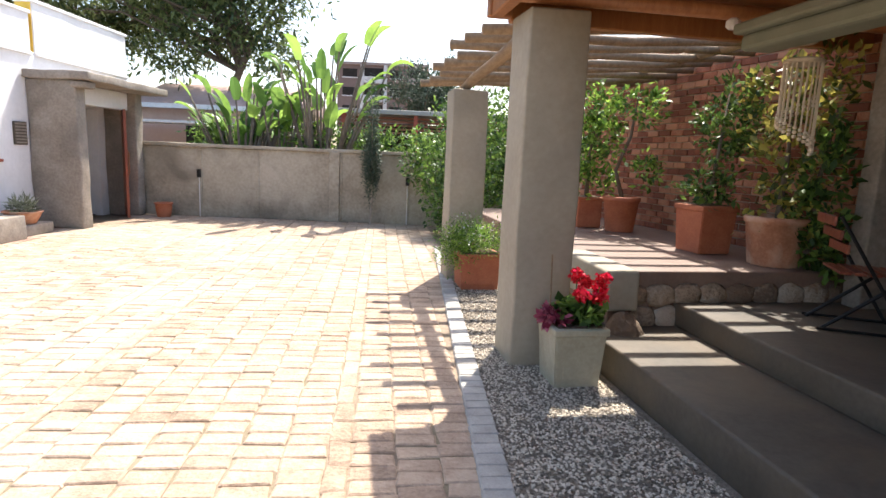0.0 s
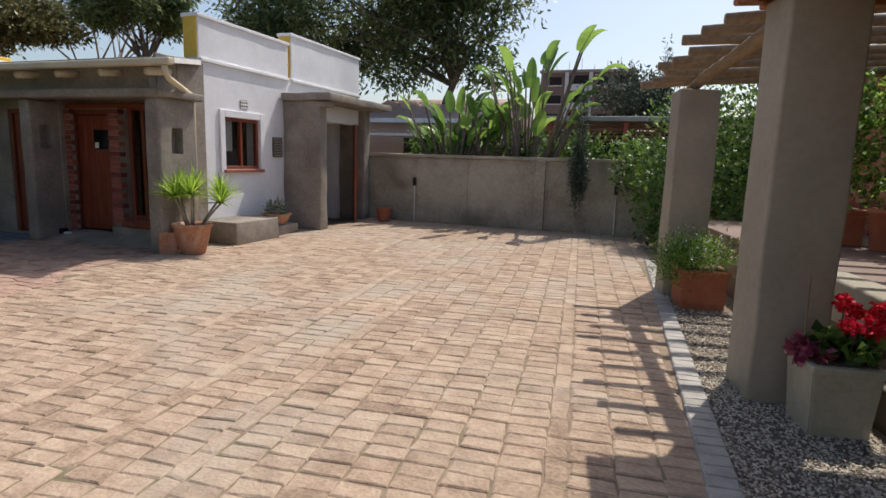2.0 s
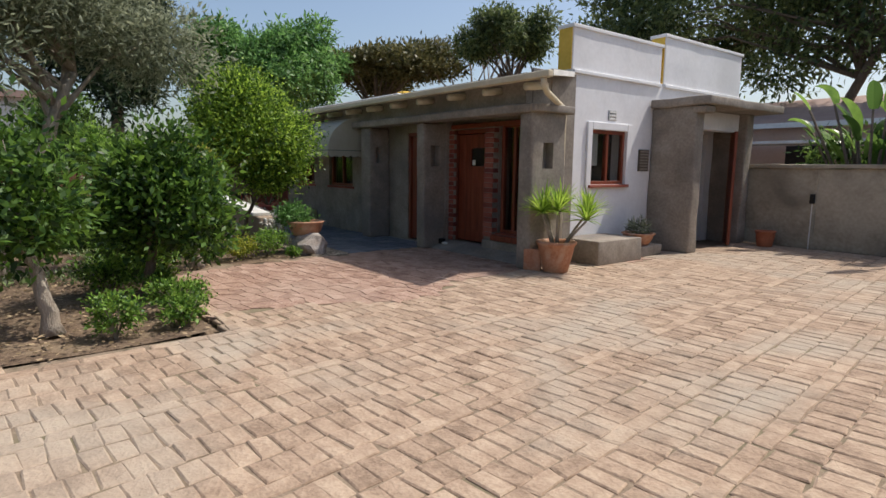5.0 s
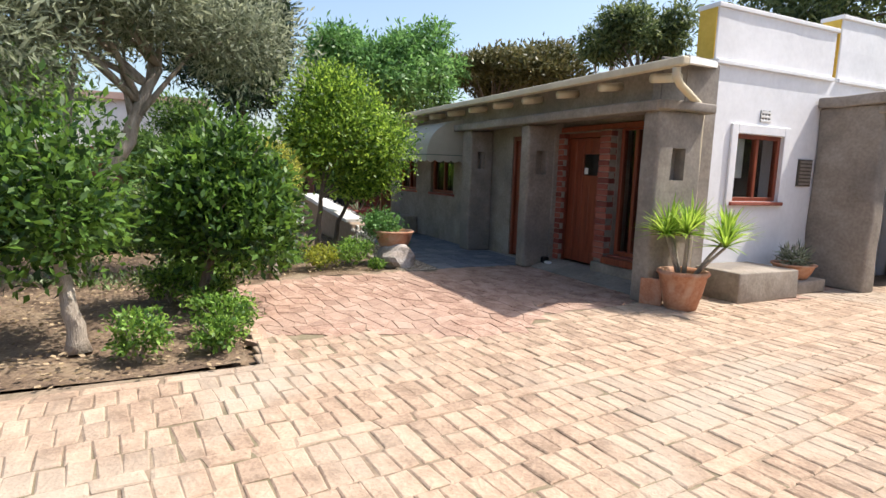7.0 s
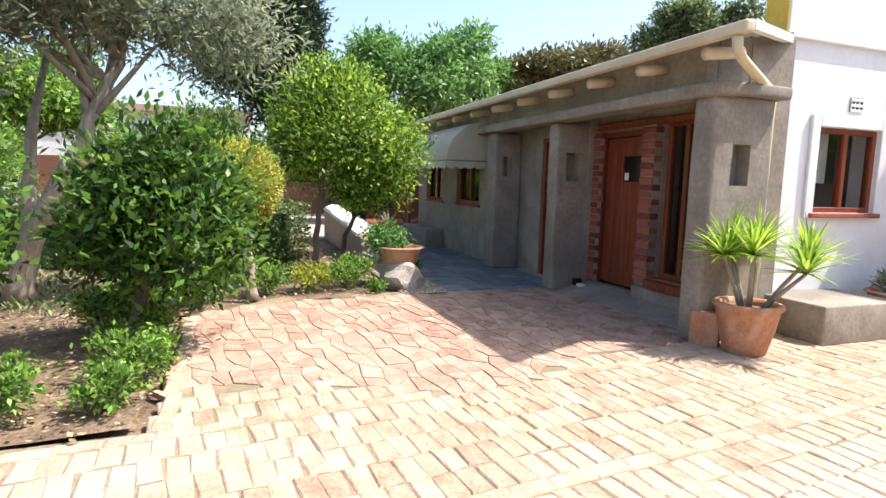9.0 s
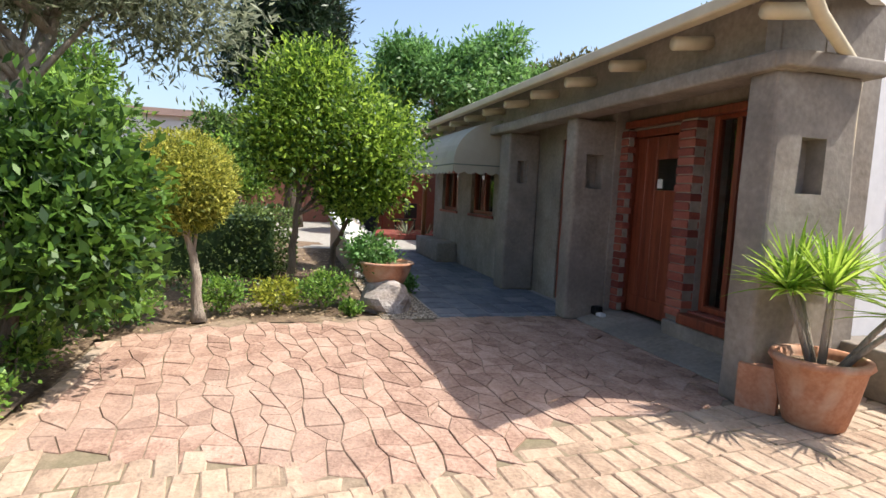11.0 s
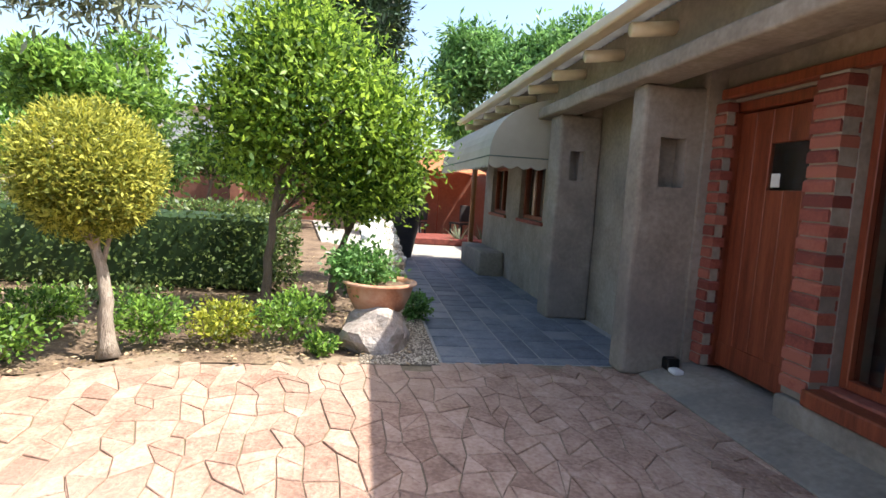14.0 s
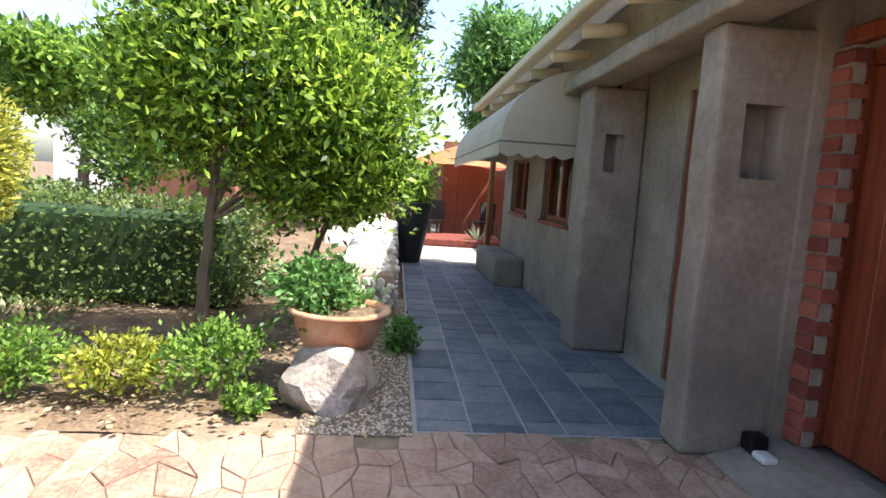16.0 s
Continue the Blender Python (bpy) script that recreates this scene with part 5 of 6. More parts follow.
# ---- pots and plants ----
def pot_bowl(name, label, at, r, h, material, rim=0.04, foot=0.6, group=""):
    p = thing(name, label, "pot", group, at)
    prof = [(r * foot, 0), (r * (foot + 0.05), 0.01), (r * (0.55 + foot * 0.5), h * 0.5), (r * 0.96, h * 0.86), (r, h * 0.88), (r + rim * 0.4, h * 0.93), (r + rim * 0.2, h), (r - rim * 0.6, h), (r - rim, h * 0.9), (r - rim, h * 0.84)]
    part("body", lathe(prof, 32), material, p, "", True)
    part("soil", lathe([(r - rim - 0.004, h * 0.8), (r - rim - 0.004, h * 0.86)], 24), M_SOIL, p)
    return p
def yucca():
    at = (-4.84, 7.46, 0)
    pot_bowl("terracotta_pot", "weathered round terracotta pot holding a yucca", at, 0.26, 0.43, M_TERRA, 0.05, 0.6)
    y = thing("yucca", "bright green multi-headed yucca in the pot", "plant", "", (at[0], at[1], 0.36))
    rng = random.Random(9)
    heads = [(-0.16, -0.1, 0.5), (-0.28, 0.1, 0.44), (0.0, 0.06, 0.55), (-0.08, -0.22, 0.46), (0.1, -0.1, 0.48), (0.34, 0.2, 0.36), (0.24, 0.34, 0.46)]
    for hx, hy, hz in heads:
        part("stem", tube([(hx * 0.25, hy * 0.25, 0), (hx * 0.6, hy * 0.6, hz * 0.5), (hx, hy, hz)], [0.022, 0.018, 0.014], 7), M_PALEBARK, y, "", True)
        bm = bmesh.new()
        for i in range(52):
            a, e = rng.uniform(0, 6.28), rng.uniform(-0.15, 1.4)
            blade_strip(bm, (hx, hy, hz), (math.cos(a) * math.cos(e), math.sin(a) * math.cos(e), math.sin(e) + 0.1), rng.uniform(0.26, 0.44), 0.036, rng.uniform(0.1, 0.6), 4)
        part("leaf_head", bm, L_YUCCA, y)
yucca()
sq = thing("square_planter", "square terracotta tile leaning at the pier foot", "planter", "", (-5.1, 7.28, 0), 35)
part("body", box(-0.12, 0.12, -0.05, 0.05, 0, 0.3, 0.008, 2), M_TERRA, sq)
solid("bench_block", rough_box(X0 + 0.005, -4.77, 8.3, 9.4, 0, 0.36, 0.25, 0.012, 71, 0.02), M_CEMENT, "low cement bench block against the white wall", "bench", True, kind="structure")
solid("bench_step", rough_box(X0 + 0.005, -4.9, 9.405, 10.2, 0, 0.17, 0.25, 0.01, 72, 0.02), M_CEMENT, "lower cement block beside the bench", "block", True, kind="structure")
pot_bowl("terracotta_bowl", "wide shallow terracotta bowl with dry grasses", (-5.12, 9.82, 0.17), 0.26, 0.2, M_TERRA, 0.04, 0.6)
dg = thing("dry_grass", "sparse grey-green grasses in the bowl", "plant", "", (-5.12, 9.82, 0.34))
leaves("blades", [((0, 0, 0.1), (0.17, 0.17, 0.14))], 350, 0.14, L_OLIVE, dg, 73, 0.12)
pot_bowl("terracotta_pot", "small terracotta pot at the foot of the garden wall", (-4.35, 12.75, 0), 0.17, 0.3, M_TERRAD, 0.03, 0.7)
# rock stand, bowl and herbs
bd = boulder((-8.35, 5.42, 0.1), (0.36, 0.3, 0.22), 8, M_PALE, "pale streaked rock used as a pot stand")
pot_bowl("terracotta_bowl", "wide terracotta bowl of herbs on the rock", (-8.5, 5.44, 0.27), 0.3, 0.24, M_TERRA, 0.05, 0.66)
hb = thing("herb_plant", "fresh green parsley-like herbs in the bowl", "plant", "", (-8.58, 5.36, 0.46))
leaves("foliage", [((-0.05, -0.08, 0.14), (0.28, 0.26, 0.2)), ((-0.2, 0.2, 0.0), (0.1, 0.1, 0.1))], 2600, 0.05, L_FRESH, hb, 74, 0.6, 0.4, clump=14)
hb2 = thing("herb_plant", "small green herb at the edge of the slate", "plant", "", (-9.3, 5.84, 0.0))
leaves("foliage", [((0, 0, 0.13), (0.17, 0.13, 0.13))], 800, 0.05, L_FRESH, hb2, 75, 0.6, 0.4, clump=14)
# low cobbled wall
def rise(x):
    """Height of the low wall, climbing away from the slate corner."""
    return 0.43 + 0.27 * min(1, max(0, (-10.3 - x) / 4.0))
def sloped(bm):
    for v in bm.verts:
        v.co.z *= rise(v.co.x)
    return bm
lw = tagged(part("low_wall", sloped(rough_box(-14.3, -10.3, 5.3, 5.78, 0, 1, 0.3, 0.02, 76, 0.05)), M_MORTAR, None, "", True), "low garden wall set with pale river cobbles", "wall", "", "structure")
part("capping", sloped(rough_box(-14.3, -10.5, 5.25, 5.6, 1, 1.14, 0.3, 0.02, 77, 0.02)), M_GRANITE, lw, "white plastered capping")
def cobbles(name, parent, n, f, seed):
    rng = random.Random(seed)
    bm = bmesh.new()
    bmesh.ops.create_icosphere(bm, subdivisions=1, radius=1)
    me = bpy.data.meshes.new(name)
    bm.to_mesh(me)
    bm.free()
    me.materials.append(M_COBBLE)
    for i in range(n):
        p, s = f(rng)
        ob = new(name, me)
        ob.parent = parent
        ob.matrix_local = Matrix.Translation(p) @ Euler((rng.uniform(0, 6), rng.uniform(0, 6), rng.uniform(0, 6))).to_matrix().to_4x4() @ Matrix.Diagonal((s, s * 0.8, s * 0.65, 1))
def set_stone(r):
    x, s, k = r.uniform(-14.2, -10.3), r.uniform(0.035, 0.06), r.random()
    if k < 0.45:
        return (x, 5.78, r.uniform(0.04, rise(x) - 0.03)), s
    if k < 0.75:
        return (-10.3, r.uniform(5.32, 5.76), r.uniform(0.03, 0.38)), s
    return (x, r.uniform(5.6, 5.78), rise(x)), s
cobbles("cobble", lw, 280, set_stone, 78)
tp = thing("tall_pot", "tall tapering charcoal pot with a shrub", "pot", "", (-14.4, 6.02, 0))
part("body", lathe([(0.16, 0), (0.18, 0.02), (0.27, 0.5), (0.33, 0.95), (0.35, 1.0), (0.3, 1.0), (0.29, 0.94)], 28), M_DARKPOT, tp, "", True)
tps = thing("pot_shrub", "small round green shrub in the tall pot", "plant", "", (-14.4, 6.02, 0.95))
leaves("foliage", [((0, 0, 0.35), (0.4, 0.4, 0.38))], 2200, 0.08, L_LEMON, tps, 79, 0.45, 0.4)
part("stem", tube([(0, 0, -0.02), (0, 0, 0.3)], 0.02, 6), M_BARK, tps)
for k, (x, y) in enumerate(((-17.3, 7.6), (-17.5, 8.2))):
    ag = thing("agave", "grey-green spiky agave in the far bed", "plant", "far agaves", (x, y, 0.05))
    bm = bmesh.new()
    rng = random.Random(k)
    for i in range(26):
        a, e = rng.uniform(0, 6.28), rng.uniform(0.1, 1.3)
        blade_strip(bm, (0, 0, 0), (math.cos(a) * math.cos(e), math.sin(a) * math.cos(e), math.sin(e)), rng.uniform(0.4, 0.6), 0.06, 0.3, 4)
    part("leaves", bm, L_OLIVE, ag)
sh = thing("door_wedge", "white rag and black scraper by the pier foot", "clutter", "", (-7.56, 7.6, 0.07))
part("scraper", box(-0.09, 0.0, -0.04, 0.06, 0, 0.09, 0.01), M_BLACK, sh)
part("rag", box(0.02, 0.12, -0.05, 0.03, 0, 0.04, 0.015, 2), M_GRANITE, sh)

# terrace pots and plants
def tapered_box(w0, w1, h, bevel=0.01):
    bm = bmesh.new()
    bmesh.ops.create_cube(bm, size=1)
    for v in bm.verts:
        w = w1 if v.co.z > 0 else w0
        v.co = Vector((v.co.x * w, v.co.y * w, (v.co.z + 0.5) * h))
    bmesh.ops.bevel(bm, geom=list(bm.edges), offset=bevel, segments=2, affect="EDGES")
    return bm
def square_pot(label, at, w0, w1, h, material, panel=False, rz=0):
    p = thing("square_planter", label, "planter", "", (0, 0, 0))
    p.matrix_world = TF @ pose(*at, 0, 0, rz)
    part("body", tapered_box(w0, w1 - 0.03, h * 0.9), material, p)
    rim = box(-w1 / 2, w1 / 2, -w1 / 2, w1 / 2, h * 0.88, h, 0.012, 2)
    part("rim", rim, material, p)
    part("soil", box(-w1 / 2 + 0.04, w1 / 2 - 0.04, -w1 / 2 + 0.04, w1 / 2 - 0.04, h, h + 0.006, 0), M_SOIL, p)
    if panel:
        for s in (-1, 1):
            part("panel", box(-w0 * 0.36, w0 * 0.36, s * w0 * 0.5 - 0.012, s * w0 * 0.5 + 0.012, h * 0.15, h * 0.72, 0.01, 2), material, p)
    return p
square_pot("cream concrete planter with red geraniums beside the column", (0.36, -0.28, 0.0), 0.32, 0.4, 0.46, M_CONCPOT, True)
ge = thing("geranium", "red-flowering geranium with mauve and green leaves", "plant")
ge.matrix_world = TF @ pose(0.36, -0.28, 0.45)
leaves("foliage", [((0.05, 0, 0.08), (0.16, 0.15, 0.1))], 420, 0.08, L_CREEP, ge, 81, 0.9)
leaves("mauve_leaves", [((-0.14, 0, 0.04), (0.1, 0.14, 0.07))], 220, 0.07, M_MAUVE, ge, 82, 0.6)
for k, c in enumerate(((0.02, 0.02, 0.36), (0.1, 0.06, 0.3), (0.2, 0, 0.33), (0.16, -0.06, 0.2), (0.02, -0.08, 0.24), (0.22, 0.06, 0.24))):
    leaves("flower_head", [(c, (0.055, 0.055, 0.045))], 110, 0.034, M_PETAL, ge, 83 + k, 0.9)
    part("flower_stalk", tube([(c[0] * 0.5, c[1] * 0.5, 0), c], 0.004, 5), L_CREEP, ge)
part("stake", tube([(-0.14, 0.08, 0), (-0.15, 0.09, 0.5)], 0.006, 5), M_LOG, ge, "thin bamboo stake")
square_pot("red terracotta box planter by the far column", (0.35, 2.72, 0), 0.44, 0.5, 0.46, M_TERRAD, True)
lv = thing("lavender", "airy grey-green herb spilling from the planter", "plant")
lv.matrix_world = TF @ pose(0.3, 2.7, 0.46)
leaves("foliage", [((0, 0, 0.15), (0.4, 0.34, 0.25)), ((-0.22, -0.05, 0.05), (0.24, 0.24, 0.3))], 5200, 0.05, L_SHRUB, lv, 91, 0.22, 0.5, clump=14)
leaves("flowers", [((0, 0, 0.22), (0.42, 0.36, 0.28))], 260, 0.025, M_GRANITE, lv, 92, 0.9)
def round_pot(label, at, r0, r1, h, material, flutes=0):
    p = thing("round_pot", label, "pot")
    p.matrix_world = TF @ pose(*at)
    bm = lathe([(r0, 0), (r0 * 1.02, 0.01), (r1 * 0.97, h * 0.85), (r1 * 1.05, h * 0.87), (r1 * 1.06, h * 0.97), (r1 * 1.0, h), (r1 * 0.9, h), (r1 * 0.88, h * 0.9)], 40)
    if flutes:
        for v in bm.verts:
            if v.co.z < h * 0.86:
                a = math.atan2(v.co.y, v.co.x)
                v.co.xy *= 1 + 0.035 * math.cos(a * flutes)
    part("body", bm, material, p, "", True)
    part("soil", lathe([(r1 * 0.88, h * 0.86), (r1 * 0.88, h * 0.92)], 24), M_SOIL, p)
round_pot("fluted terracotta pot of trailing creeper", (2.58, 0.55, 0.75), 0.2, 0.26, 0.46, M_TERRA, 12)
round_pot("tall round terracotta pot on the terrace", (2.2, 2.8, 0.75), 0.17, 0.22, 0.46, M_TERRAD)
square_pot("square terracotta planter on the terrace", (2.34, 1.25, 0.75), 0.36, 0.44, 0.5, M_TERRAD, True, 6)
square_pot("square terracotta planter at the far end", (1.92, 3.25, 0.75), 0.32, 0.36, 0.42, M_TERRAD)
def wallplant(name, label, at, blobs, n, size, material, seed, stem):
    p = thing(name, label, "plant")
    p.matrix_world = TF @ pose(*at)
    part("stem", tube(stem, [0.03] + [0.02] * (len(stem) - 2) + [0.008], 7), M_BARK, p, "", True)
    leaves("foliage", blobs, n, size, material, p, seed, 0.5, 0.5, clump=18)
wallplant("climber", "variegated climber covering the wall from its pot", (2.58, 0.55, 1.15), [((0.05, 0.05, 0.5), (0.3, 0.35, 0.6)), ((0.2, 0.4, 1.1), (0.2, 0.6, 0.5)), ((0.1, -0.15, 0.1), (0.28, 0.25, 0.3)), ((0.2, -0.1, 1.2), (0.2, 0.35, 0.45))], 1150, 0.1, L_GOLDV, 101, [(0, 0, 0), (0.1, 0.1, 0.6), (0.25, 0.3, 1.3)])
wallplant("climber", "green leafy climber trailing beside the pot", (2.7, 0.3, 0.9), [((0.05, 0, 0.6), (0.25, 0.25, 0.7)), ((0.1, 0, 0.05), (0.2, 0.25, 0.25))], 900, 0.1, L_CREEP, 102, [(0, 0, 0), (0.05, 0.05, 0.6), (0.1, 0, 1.3)])
wallplant("potted_shrub", "dark green shrub in the square planter", (2.34, 1.25, 1.22), [((0, 0, 0.2), (0.24, 0.24, 0.22)), ((0.25, 0.2, 0.9), (0.2, 0.4, 0.45))], 1300, 0.08, L_CREEP, 103, [(0, 0, 0), (0.05, 0, 0.4), (0.25, 0.2, 1.2)])
wallplant("potted_tree", "spindly small tree in a terrace pot", (2.2, 2.8, 1.2), [((-0.25, 0.1, 0.75), (0.25, 0.25, 0.35)), ((0.25, -0.1, 0.35), (0.2, 0.2, 0.2)), ((0.1, 0, 1.2), (0.35, 0.3, 0.25)), ((-0.2, 0.2, 0.2), (0.2, 0.2, 0.2))], 1000, 0.09, L_SHRUB, 104, [(0, 0, 0), (-0.1, 0.03, 0.35), (0.05, 0, 0.8), (0.1, 0, 1.3)])
wallplant("potted_tree", "thin leafy stems in the far planter", (1.92, 3.25, 1.15), [((-0.05, 0, 0.6), (0.2, 0.2, 0.5)), ((0.1, 0, 1.2), (0.25, 0.25, 0.3))], 1200, 0.08, L_SHRUB, 105, [(0, 0, 0), (0, 0, 0.6), (0.1, 0, 1.3)])
# shell mobile
mo = thing("shell_mobile", "hanging spiral mobile of pale sea shells", "mobile")
mo.matrix_world = TF @ pose(1.78, -0.45, 1.66)
part("hanger", tube([(0, 0, 0.9), (0, 0, 1.27)], 0.004, 5), M_BLACK, mo)
part("ring", lathe([(0.11, 0.72), (0.125, 0.73), (0.125, 0.75), (0.11, 0.76)], 24), M_SHELL, mo)
part("top_ring", lathe([(0.05, 0.86), (0.065, 0.87), (0.065, 0.89), (0.05, 0.9)], 18), M_SHELL, mo)
for i in range(22):
    a = 2 * math.pi * i / 22
    drop = 0.22 + 0.36 * i / 22
    bm = tube([(0.115 * math.cos(a), 0.115 * math.sin(a), 0.74), (0.115 * math.cos(a), 0.115 * math.sin(a), 0.74 - drop)], 0.006, 5)
    for k in range(3):
        box(0.115 * math.cos(a) - 0.012, 0.115 * math.cos(a) + 0.012, 0.115 * math.sin(a) - 0.012, 0.115 * math.sin(a) + 0.012, 0.74 - drop - 0.03 * k - 0.025, 0.74 - drop - 0.03 * k, 0.006, 1, bm)
    part("shell_string", bm, M_SHELL, mo)
# folding chair on the patio
ch = thing("folding_chair", "dark wooden folding chair on the shaded patio", "chair")
ch.matrix_world = TF @ pose(2.42, -0.55, 0.48, 0, 0, 60)
for s in (-0.22, 0.22):
    part("leg", tube([(s, -0.25, 0), (s, 0.25, 0.85)], 0.014, 6), M_BLACK, ch)
    part("leg", tube([(s * 0.9, 0.28, 0), (s * 0.9, -0.22, 0.46)], 0.014, 6), M_BLACK, ch)
    part("foot_rail", tube([(s, -0.27, 0.015), (s, 0.3, 0.015)], 0.012, 6), M_BLACK, ch)
for k in range(5):
    part("seat_slat", box(-0.22, 0.22, -0.22 + k * 0.09, -0.15 + k * 0.09, 0.43, 0.45, 0.004), M_DOOR, ch)
for k in range(3):
    part("back_slat", box(-0.22, 0.22, 0.17 + k * 0.05, 0.19 + k * 0.05, 0.58 + k * 0.1, 0.65 + k * 0.1, 0.004), M_DOOR, ch)

# ---- gravel, kerb, slates, bricks ----
def pebbles(name, label, n, f, seed):
    rng = random.Random(seed)
    vs, fs = [], []
    octa = [(0, 2, 4), (2, 1, 4), (1, 3, 4), (3, 0, 4), (2, 0, 5), (1, 2, 5), (3, 1, 5), (0, 3, 5)]
    for i in range(n):
        p = f(rng)
        m = Euler((rng.uniform(-0.5, 0.5), rng.uniform(-0.5, 0.5), rng.uniform(0, 6.28))).to_matrix()
        a, b, c = rng.uniform(0.008, 0.018), rng.uniform(0.007, 0.013), rng.uniform(0.004, 0.009)
        k = len(vs)
        for q in ((a, 0, 0), (-a, 0, 0), (0, b, 0), (0, -b, 0), (0, 0, c), (0, 0, -c)):
            vs.append((p + m @ Vector(q))[:])
        fs.extend((x + k, y + k, z + k) for x, y, z in octa)
    ob = new(name, mesh(name, vs, fs, M_PEBBLE))
    tagged(ob, label, "gravel", "", "stuff")
flat("gravel_bed", [(1.78, 0.6), (3.7, 0.6), (2.75, 5.5), (2.05, 8.8), (1.42, 8.8)], 0.006, M_GBED, "pale gravel strip along the terrace")
def strip(r):
    y = r.uniform(2.2, 8.7) if r.random() < 0.4 else r.uniform(2.2, 5.5)
    a = 1.72 - 0.045 * (y - 4.0)
    return Vector((r.uniform(a, 2.45 - 0.17 * (y - 5.0)), y, 0.011))
pebbles("gravel", "loose pale gravel chips along the terrace", 18000, strip, 111)
solid("gravel_patch", box(-11.3, -7.8, 5.3, 5.9, -0.05, 0.006, 0), M_GBED, "gravel strip beside the slate", "gravel", kind="structure")
pebbles("gravel", "loose grey gravel chips beside the slate", 7000, lambda r: Vector((r.uniform(-11.2, -7.8), r.uniform(5.32, 5.89), 0.009)), 112)

def placed(x, y, z, w, d, h, rz=0.0, rx=0.0, ry=0.0):
    return pose(x, y, z, rx, ry, rz) @ Matrix.Diagonal((w, d, h, 1))
rng = random.Random(121)
kerb = thing("kerb", "row of small grey kerb stones beside the gravel", "kerb", kind="structure")
items = []
for i in range(80):
    v = -3.2 + i * 0.112
    p = TF @ Vector((-0.09 - 0.0 * v, v, 0))
    x = 1.64 - 0.045 * (p.y - 4.0)
    items.append(placed(x, p.y, -0.02, 0.15, 0.104, 0.045, rng.uniform(0, 5) + 3, rng.uniform(-2, 2), rng.uniform(-2, 2)))
lay("kerb_stone", items, M_KERB, kerb)
slates = thing("slate_floor", "blue-grey slate tiles of mixed sizes by the veranda", "floor", kind="structure")
items, y = [], 5.92
while y < 7.44:
    d = rng.choice((0.22, 0.3, 0.3))
    x = -7.88 - rng.uniform(0, 0.2)
    items.append(placed((x - 7.88) / 2, y + d / 2, -0.006, -7.88 - x - 0.008, d - 0.012, 0.014, 0)) if -7.88 - x > 0.06 else None
    while x > -14.4:
        w = rng.choice((0.3, 0.3, 0.42, 0.5))
        items.append(placed(x - w / 2, y + d / 2, -0.006, w - 0.016, d - 0.016, 0.014 + rng.uniform(0, 0.002), 0, rng.uniform(-0.2, 0.2), rng.uniform(-0.2, 0.2)))
        x -= w
    y += d
lay("slate", items, M_SLATE, slates, (-8.5, 6.5, 0), 220, "remaining slate tiles", 0.004)
jambs = thing("brick_jambs", "dark red brick jambs beside the front door", "brickwork", kind="structure")
part("mortar", box(-7.66, -7.53, 7.8, 7.857, 0.13, 2.06, 0), M_CEMENT, jambs)
part("mortar", box(-6.66, -6.46, 7.75, 7.857, 0.25, 2.06, 0), M_CEMENT, jambs)
items = []
for r in range(24):
    z = 0.17 + r * 0.08
    items.append(pose(-7.595 + (0.014 if r % 2 else -0.006), 7.83, z, 0, 0, 0) @ Matrix.Diagonal((0.13, 0.09, 0.068, 1)) @ Matrix.Translation((0, -0.02, -0.5)))
    if z > 0.26:
        items.append(pose(-6.56 + (0.004 if r % 2 else -0.004), 7.8, z, 0, 0, 0) @ Matrix.Diagonal((0.205, 0.12, 0.07, 1)) @ Matrix.Translation((0, -0.02, -0.5)))
lay("brick", items, M_BRICK2, jambs)
part("lintel", box(-7.6, -5.4, 7.78, 7.857, 2.065, 2.14, 0.01), M_DOOR, jambs)
# bricks of the terrace wall, set on edge in the wall's own frame
items = []
ang = math.degrees(math.atan2(dW.y, dW.x))
L = (WB - WA).length
for r in range(29):
    z = 0.79 + r * 0.086
    for k in range(int(L / 0.235) + 1):
        s = k * 0.235 + (0.117 if r % 2 else 0)
        if s > L - 0.1:
            continue
        p = WA + dW * (s + 0.11)
        items.append(pose(p.x, p.y, z, 0, 0, ang) @ pose(0, -0.002, 0, -90, 0, 0) @ Matrix.Diagonal((0.222 + rng.uniform(-0.008, 0.004), 0.073 + rng.uniform(-0.004, 0.003), 0.014 + rng.uniform(0, 0.01), 1)))
lay("brick", items, M_BRICK, bwall, (2.9, 2.4, 1.6), 280, "remaining soft red bricks", 0.03)
# clay pavers, laid in stretcher rows with stack-bond changes
items = []
PA = pose(0, 0, 0, 0, 0, 6)
PI = PA.inverted()
def paved(x, y):
    if y > 13.08 or x < -7.86 and y < 7.95:
        return False
    if in_bed(x, y) or y < -3.0 or (x < -5.2 and y > 7.45):
        return False
    return x < 1.56 - 0.045 * (y - 4.0)
lx = -12.0
while lx < 5.0:
    turned = rng.random() < 0.28
    w, d = (0.112, 0.226) if turned else (0.218, 0.114)
    ly = -4.0 + rng.uniform(0, d)
    while ly < 15.0:
        p = PA @ Vector((lx + w / 2, ly + d / 2, 0))
        if paved(p.x, p.y):
            worn = 1.0 if p.x < -4.5 else 0.7
            items.append(placed(p.x + rng.uniform(-0.005, 0.005), p.y + rng.uniform(-0.005, 0.005), -0.03, w - rng.uniform(0.002, 0.012) * worn, d - rng.uniform(0.002, 0.011) * worn, 0.03 + rng.uniform(0, 0.007), 6 + rng.uniform(-3.5, 3.5) * worn, rng.uniform(-0.8, 0.8), rng.uniform(-0.8, 0.8)))
        ly += d + 0.003
    lx += w + 0.003
edge = []
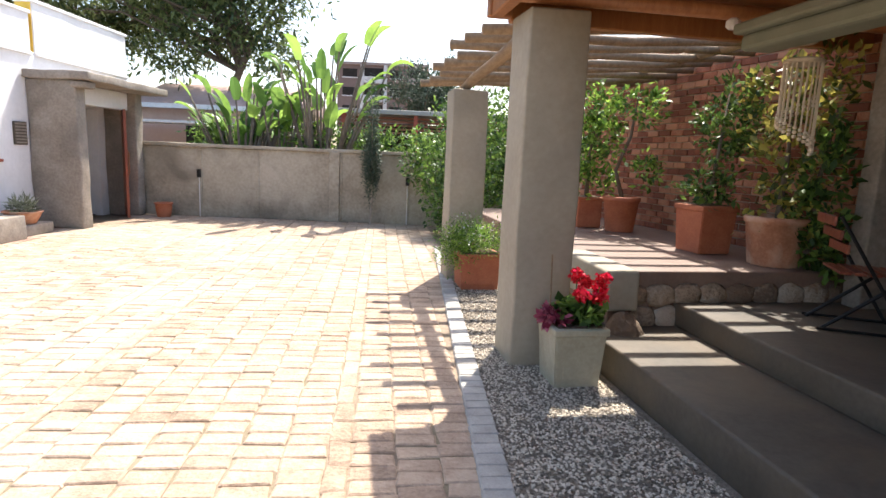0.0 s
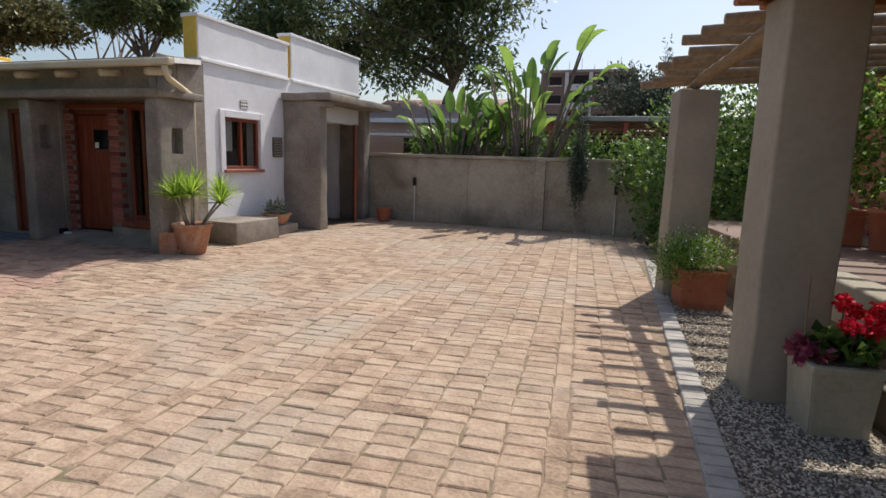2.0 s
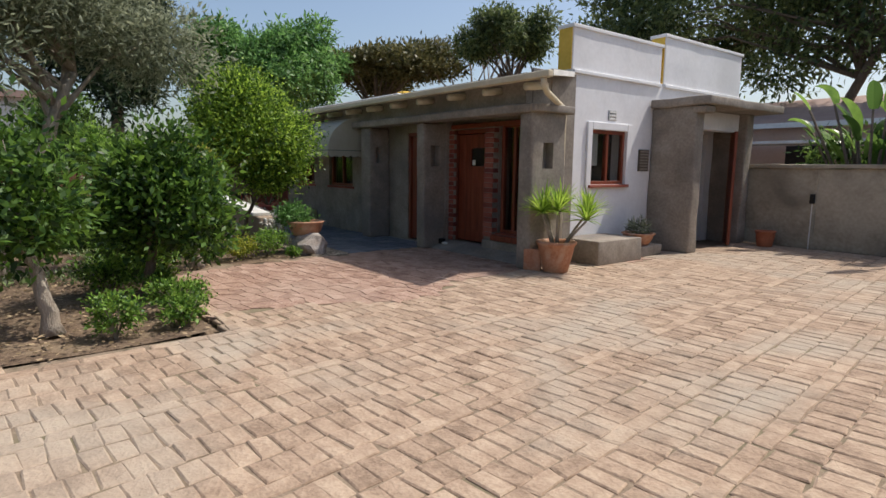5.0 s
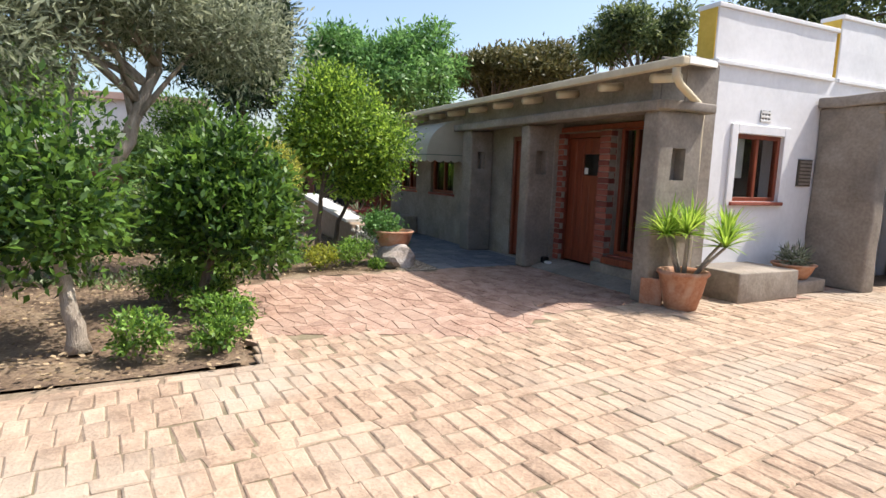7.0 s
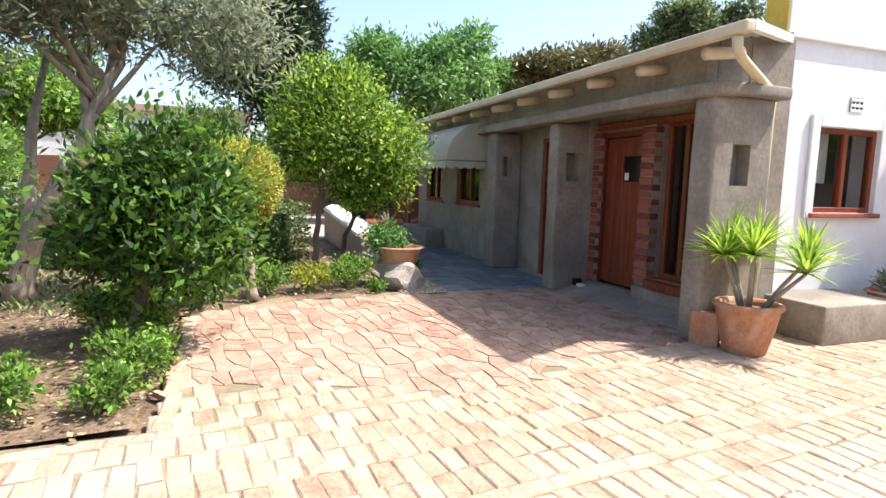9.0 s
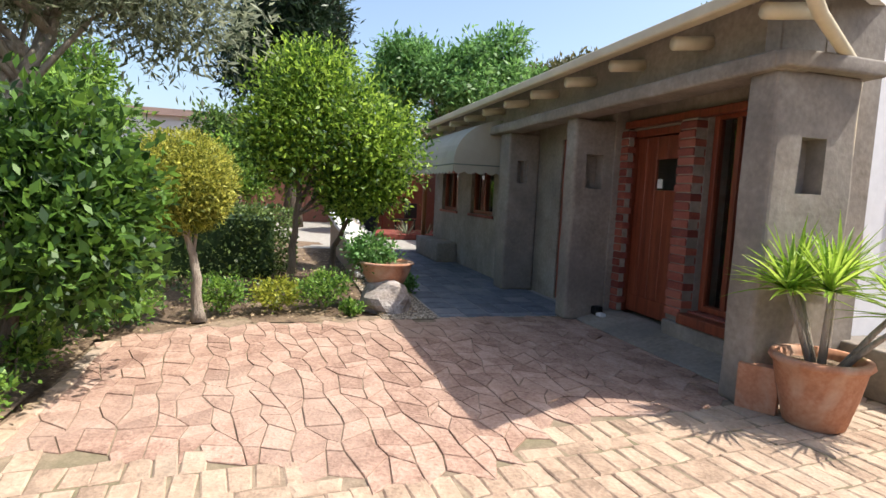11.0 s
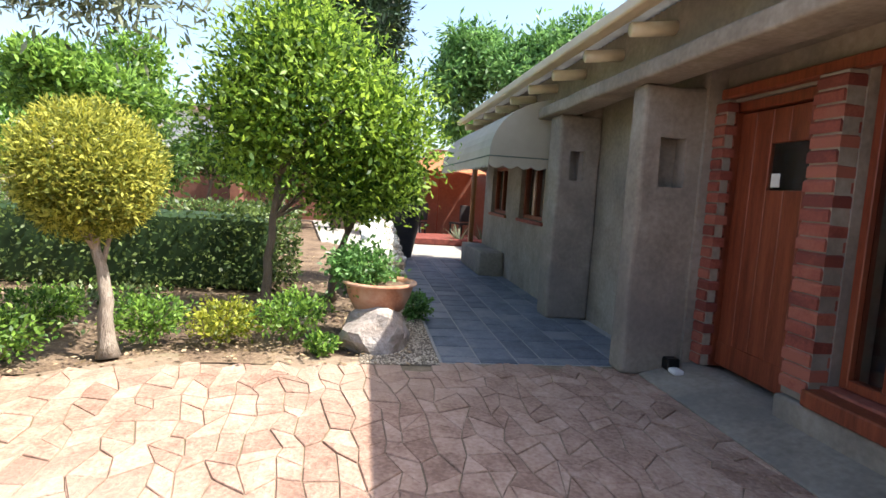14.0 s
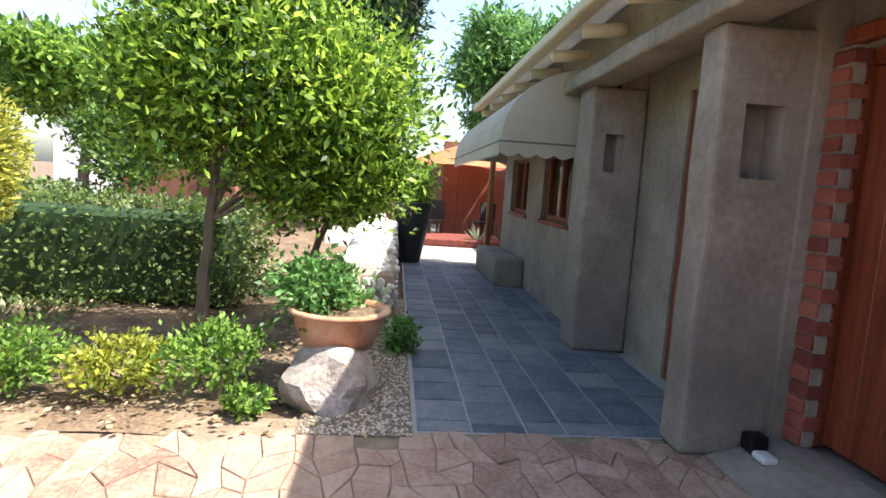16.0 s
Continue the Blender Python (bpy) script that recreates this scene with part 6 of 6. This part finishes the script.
for i in range(14):
    edge.append(placed(-4.62 - i * 0.19, 3.0 + 0.02 * math.sin(i), -0.03, 0.18, 0.09, 0.045, rng.uniform(-4, 4)))
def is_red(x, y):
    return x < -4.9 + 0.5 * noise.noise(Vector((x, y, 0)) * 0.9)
rest = [m for m in items if not is_red(m.translation.x, m.translation.y)]
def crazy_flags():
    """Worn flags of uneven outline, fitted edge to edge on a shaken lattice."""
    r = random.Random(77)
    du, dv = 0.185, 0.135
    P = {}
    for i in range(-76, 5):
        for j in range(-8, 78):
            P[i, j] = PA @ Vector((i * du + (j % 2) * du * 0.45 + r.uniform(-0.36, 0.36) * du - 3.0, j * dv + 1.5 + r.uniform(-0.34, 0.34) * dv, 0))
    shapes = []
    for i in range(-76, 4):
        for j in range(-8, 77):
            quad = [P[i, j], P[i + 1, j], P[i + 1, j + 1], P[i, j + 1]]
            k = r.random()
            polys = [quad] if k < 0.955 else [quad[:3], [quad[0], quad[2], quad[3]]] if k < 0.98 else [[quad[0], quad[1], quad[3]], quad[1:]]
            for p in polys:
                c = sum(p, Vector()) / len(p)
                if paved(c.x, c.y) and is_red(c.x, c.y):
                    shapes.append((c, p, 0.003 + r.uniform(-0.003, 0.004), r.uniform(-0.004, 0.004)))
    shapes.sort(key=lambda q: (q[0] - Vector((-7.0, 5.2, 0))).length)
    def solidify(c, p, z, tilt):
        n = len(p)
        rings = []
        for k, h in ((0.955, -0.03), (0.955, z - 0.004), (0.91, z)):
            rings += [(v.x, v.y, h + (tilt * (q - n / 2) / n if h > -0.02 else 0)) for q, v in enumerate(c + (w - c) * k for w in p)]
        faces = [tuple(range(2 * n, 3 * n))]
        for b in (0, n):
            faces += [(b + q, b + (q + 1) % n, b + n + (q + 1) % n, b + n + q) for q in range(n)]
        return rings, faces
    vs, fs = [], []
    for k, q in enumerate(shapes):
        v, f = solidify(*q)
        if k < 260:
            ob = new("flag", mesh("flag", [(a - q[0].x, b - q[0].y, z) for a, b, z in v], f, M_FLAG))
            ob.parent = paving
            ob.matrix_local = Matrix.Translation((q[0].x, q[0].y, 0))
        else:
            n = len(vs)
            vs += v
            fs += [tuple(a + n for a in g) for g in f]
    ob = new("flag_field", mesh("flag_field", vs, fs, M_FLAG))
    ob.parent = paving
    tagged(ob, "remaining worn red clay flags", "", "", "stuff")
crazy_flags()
lay("paver", rest + edge, M_PAVER, paving, (-2.5, 3.8, 0), 300, "remaining worn clay pavers", 0.055)
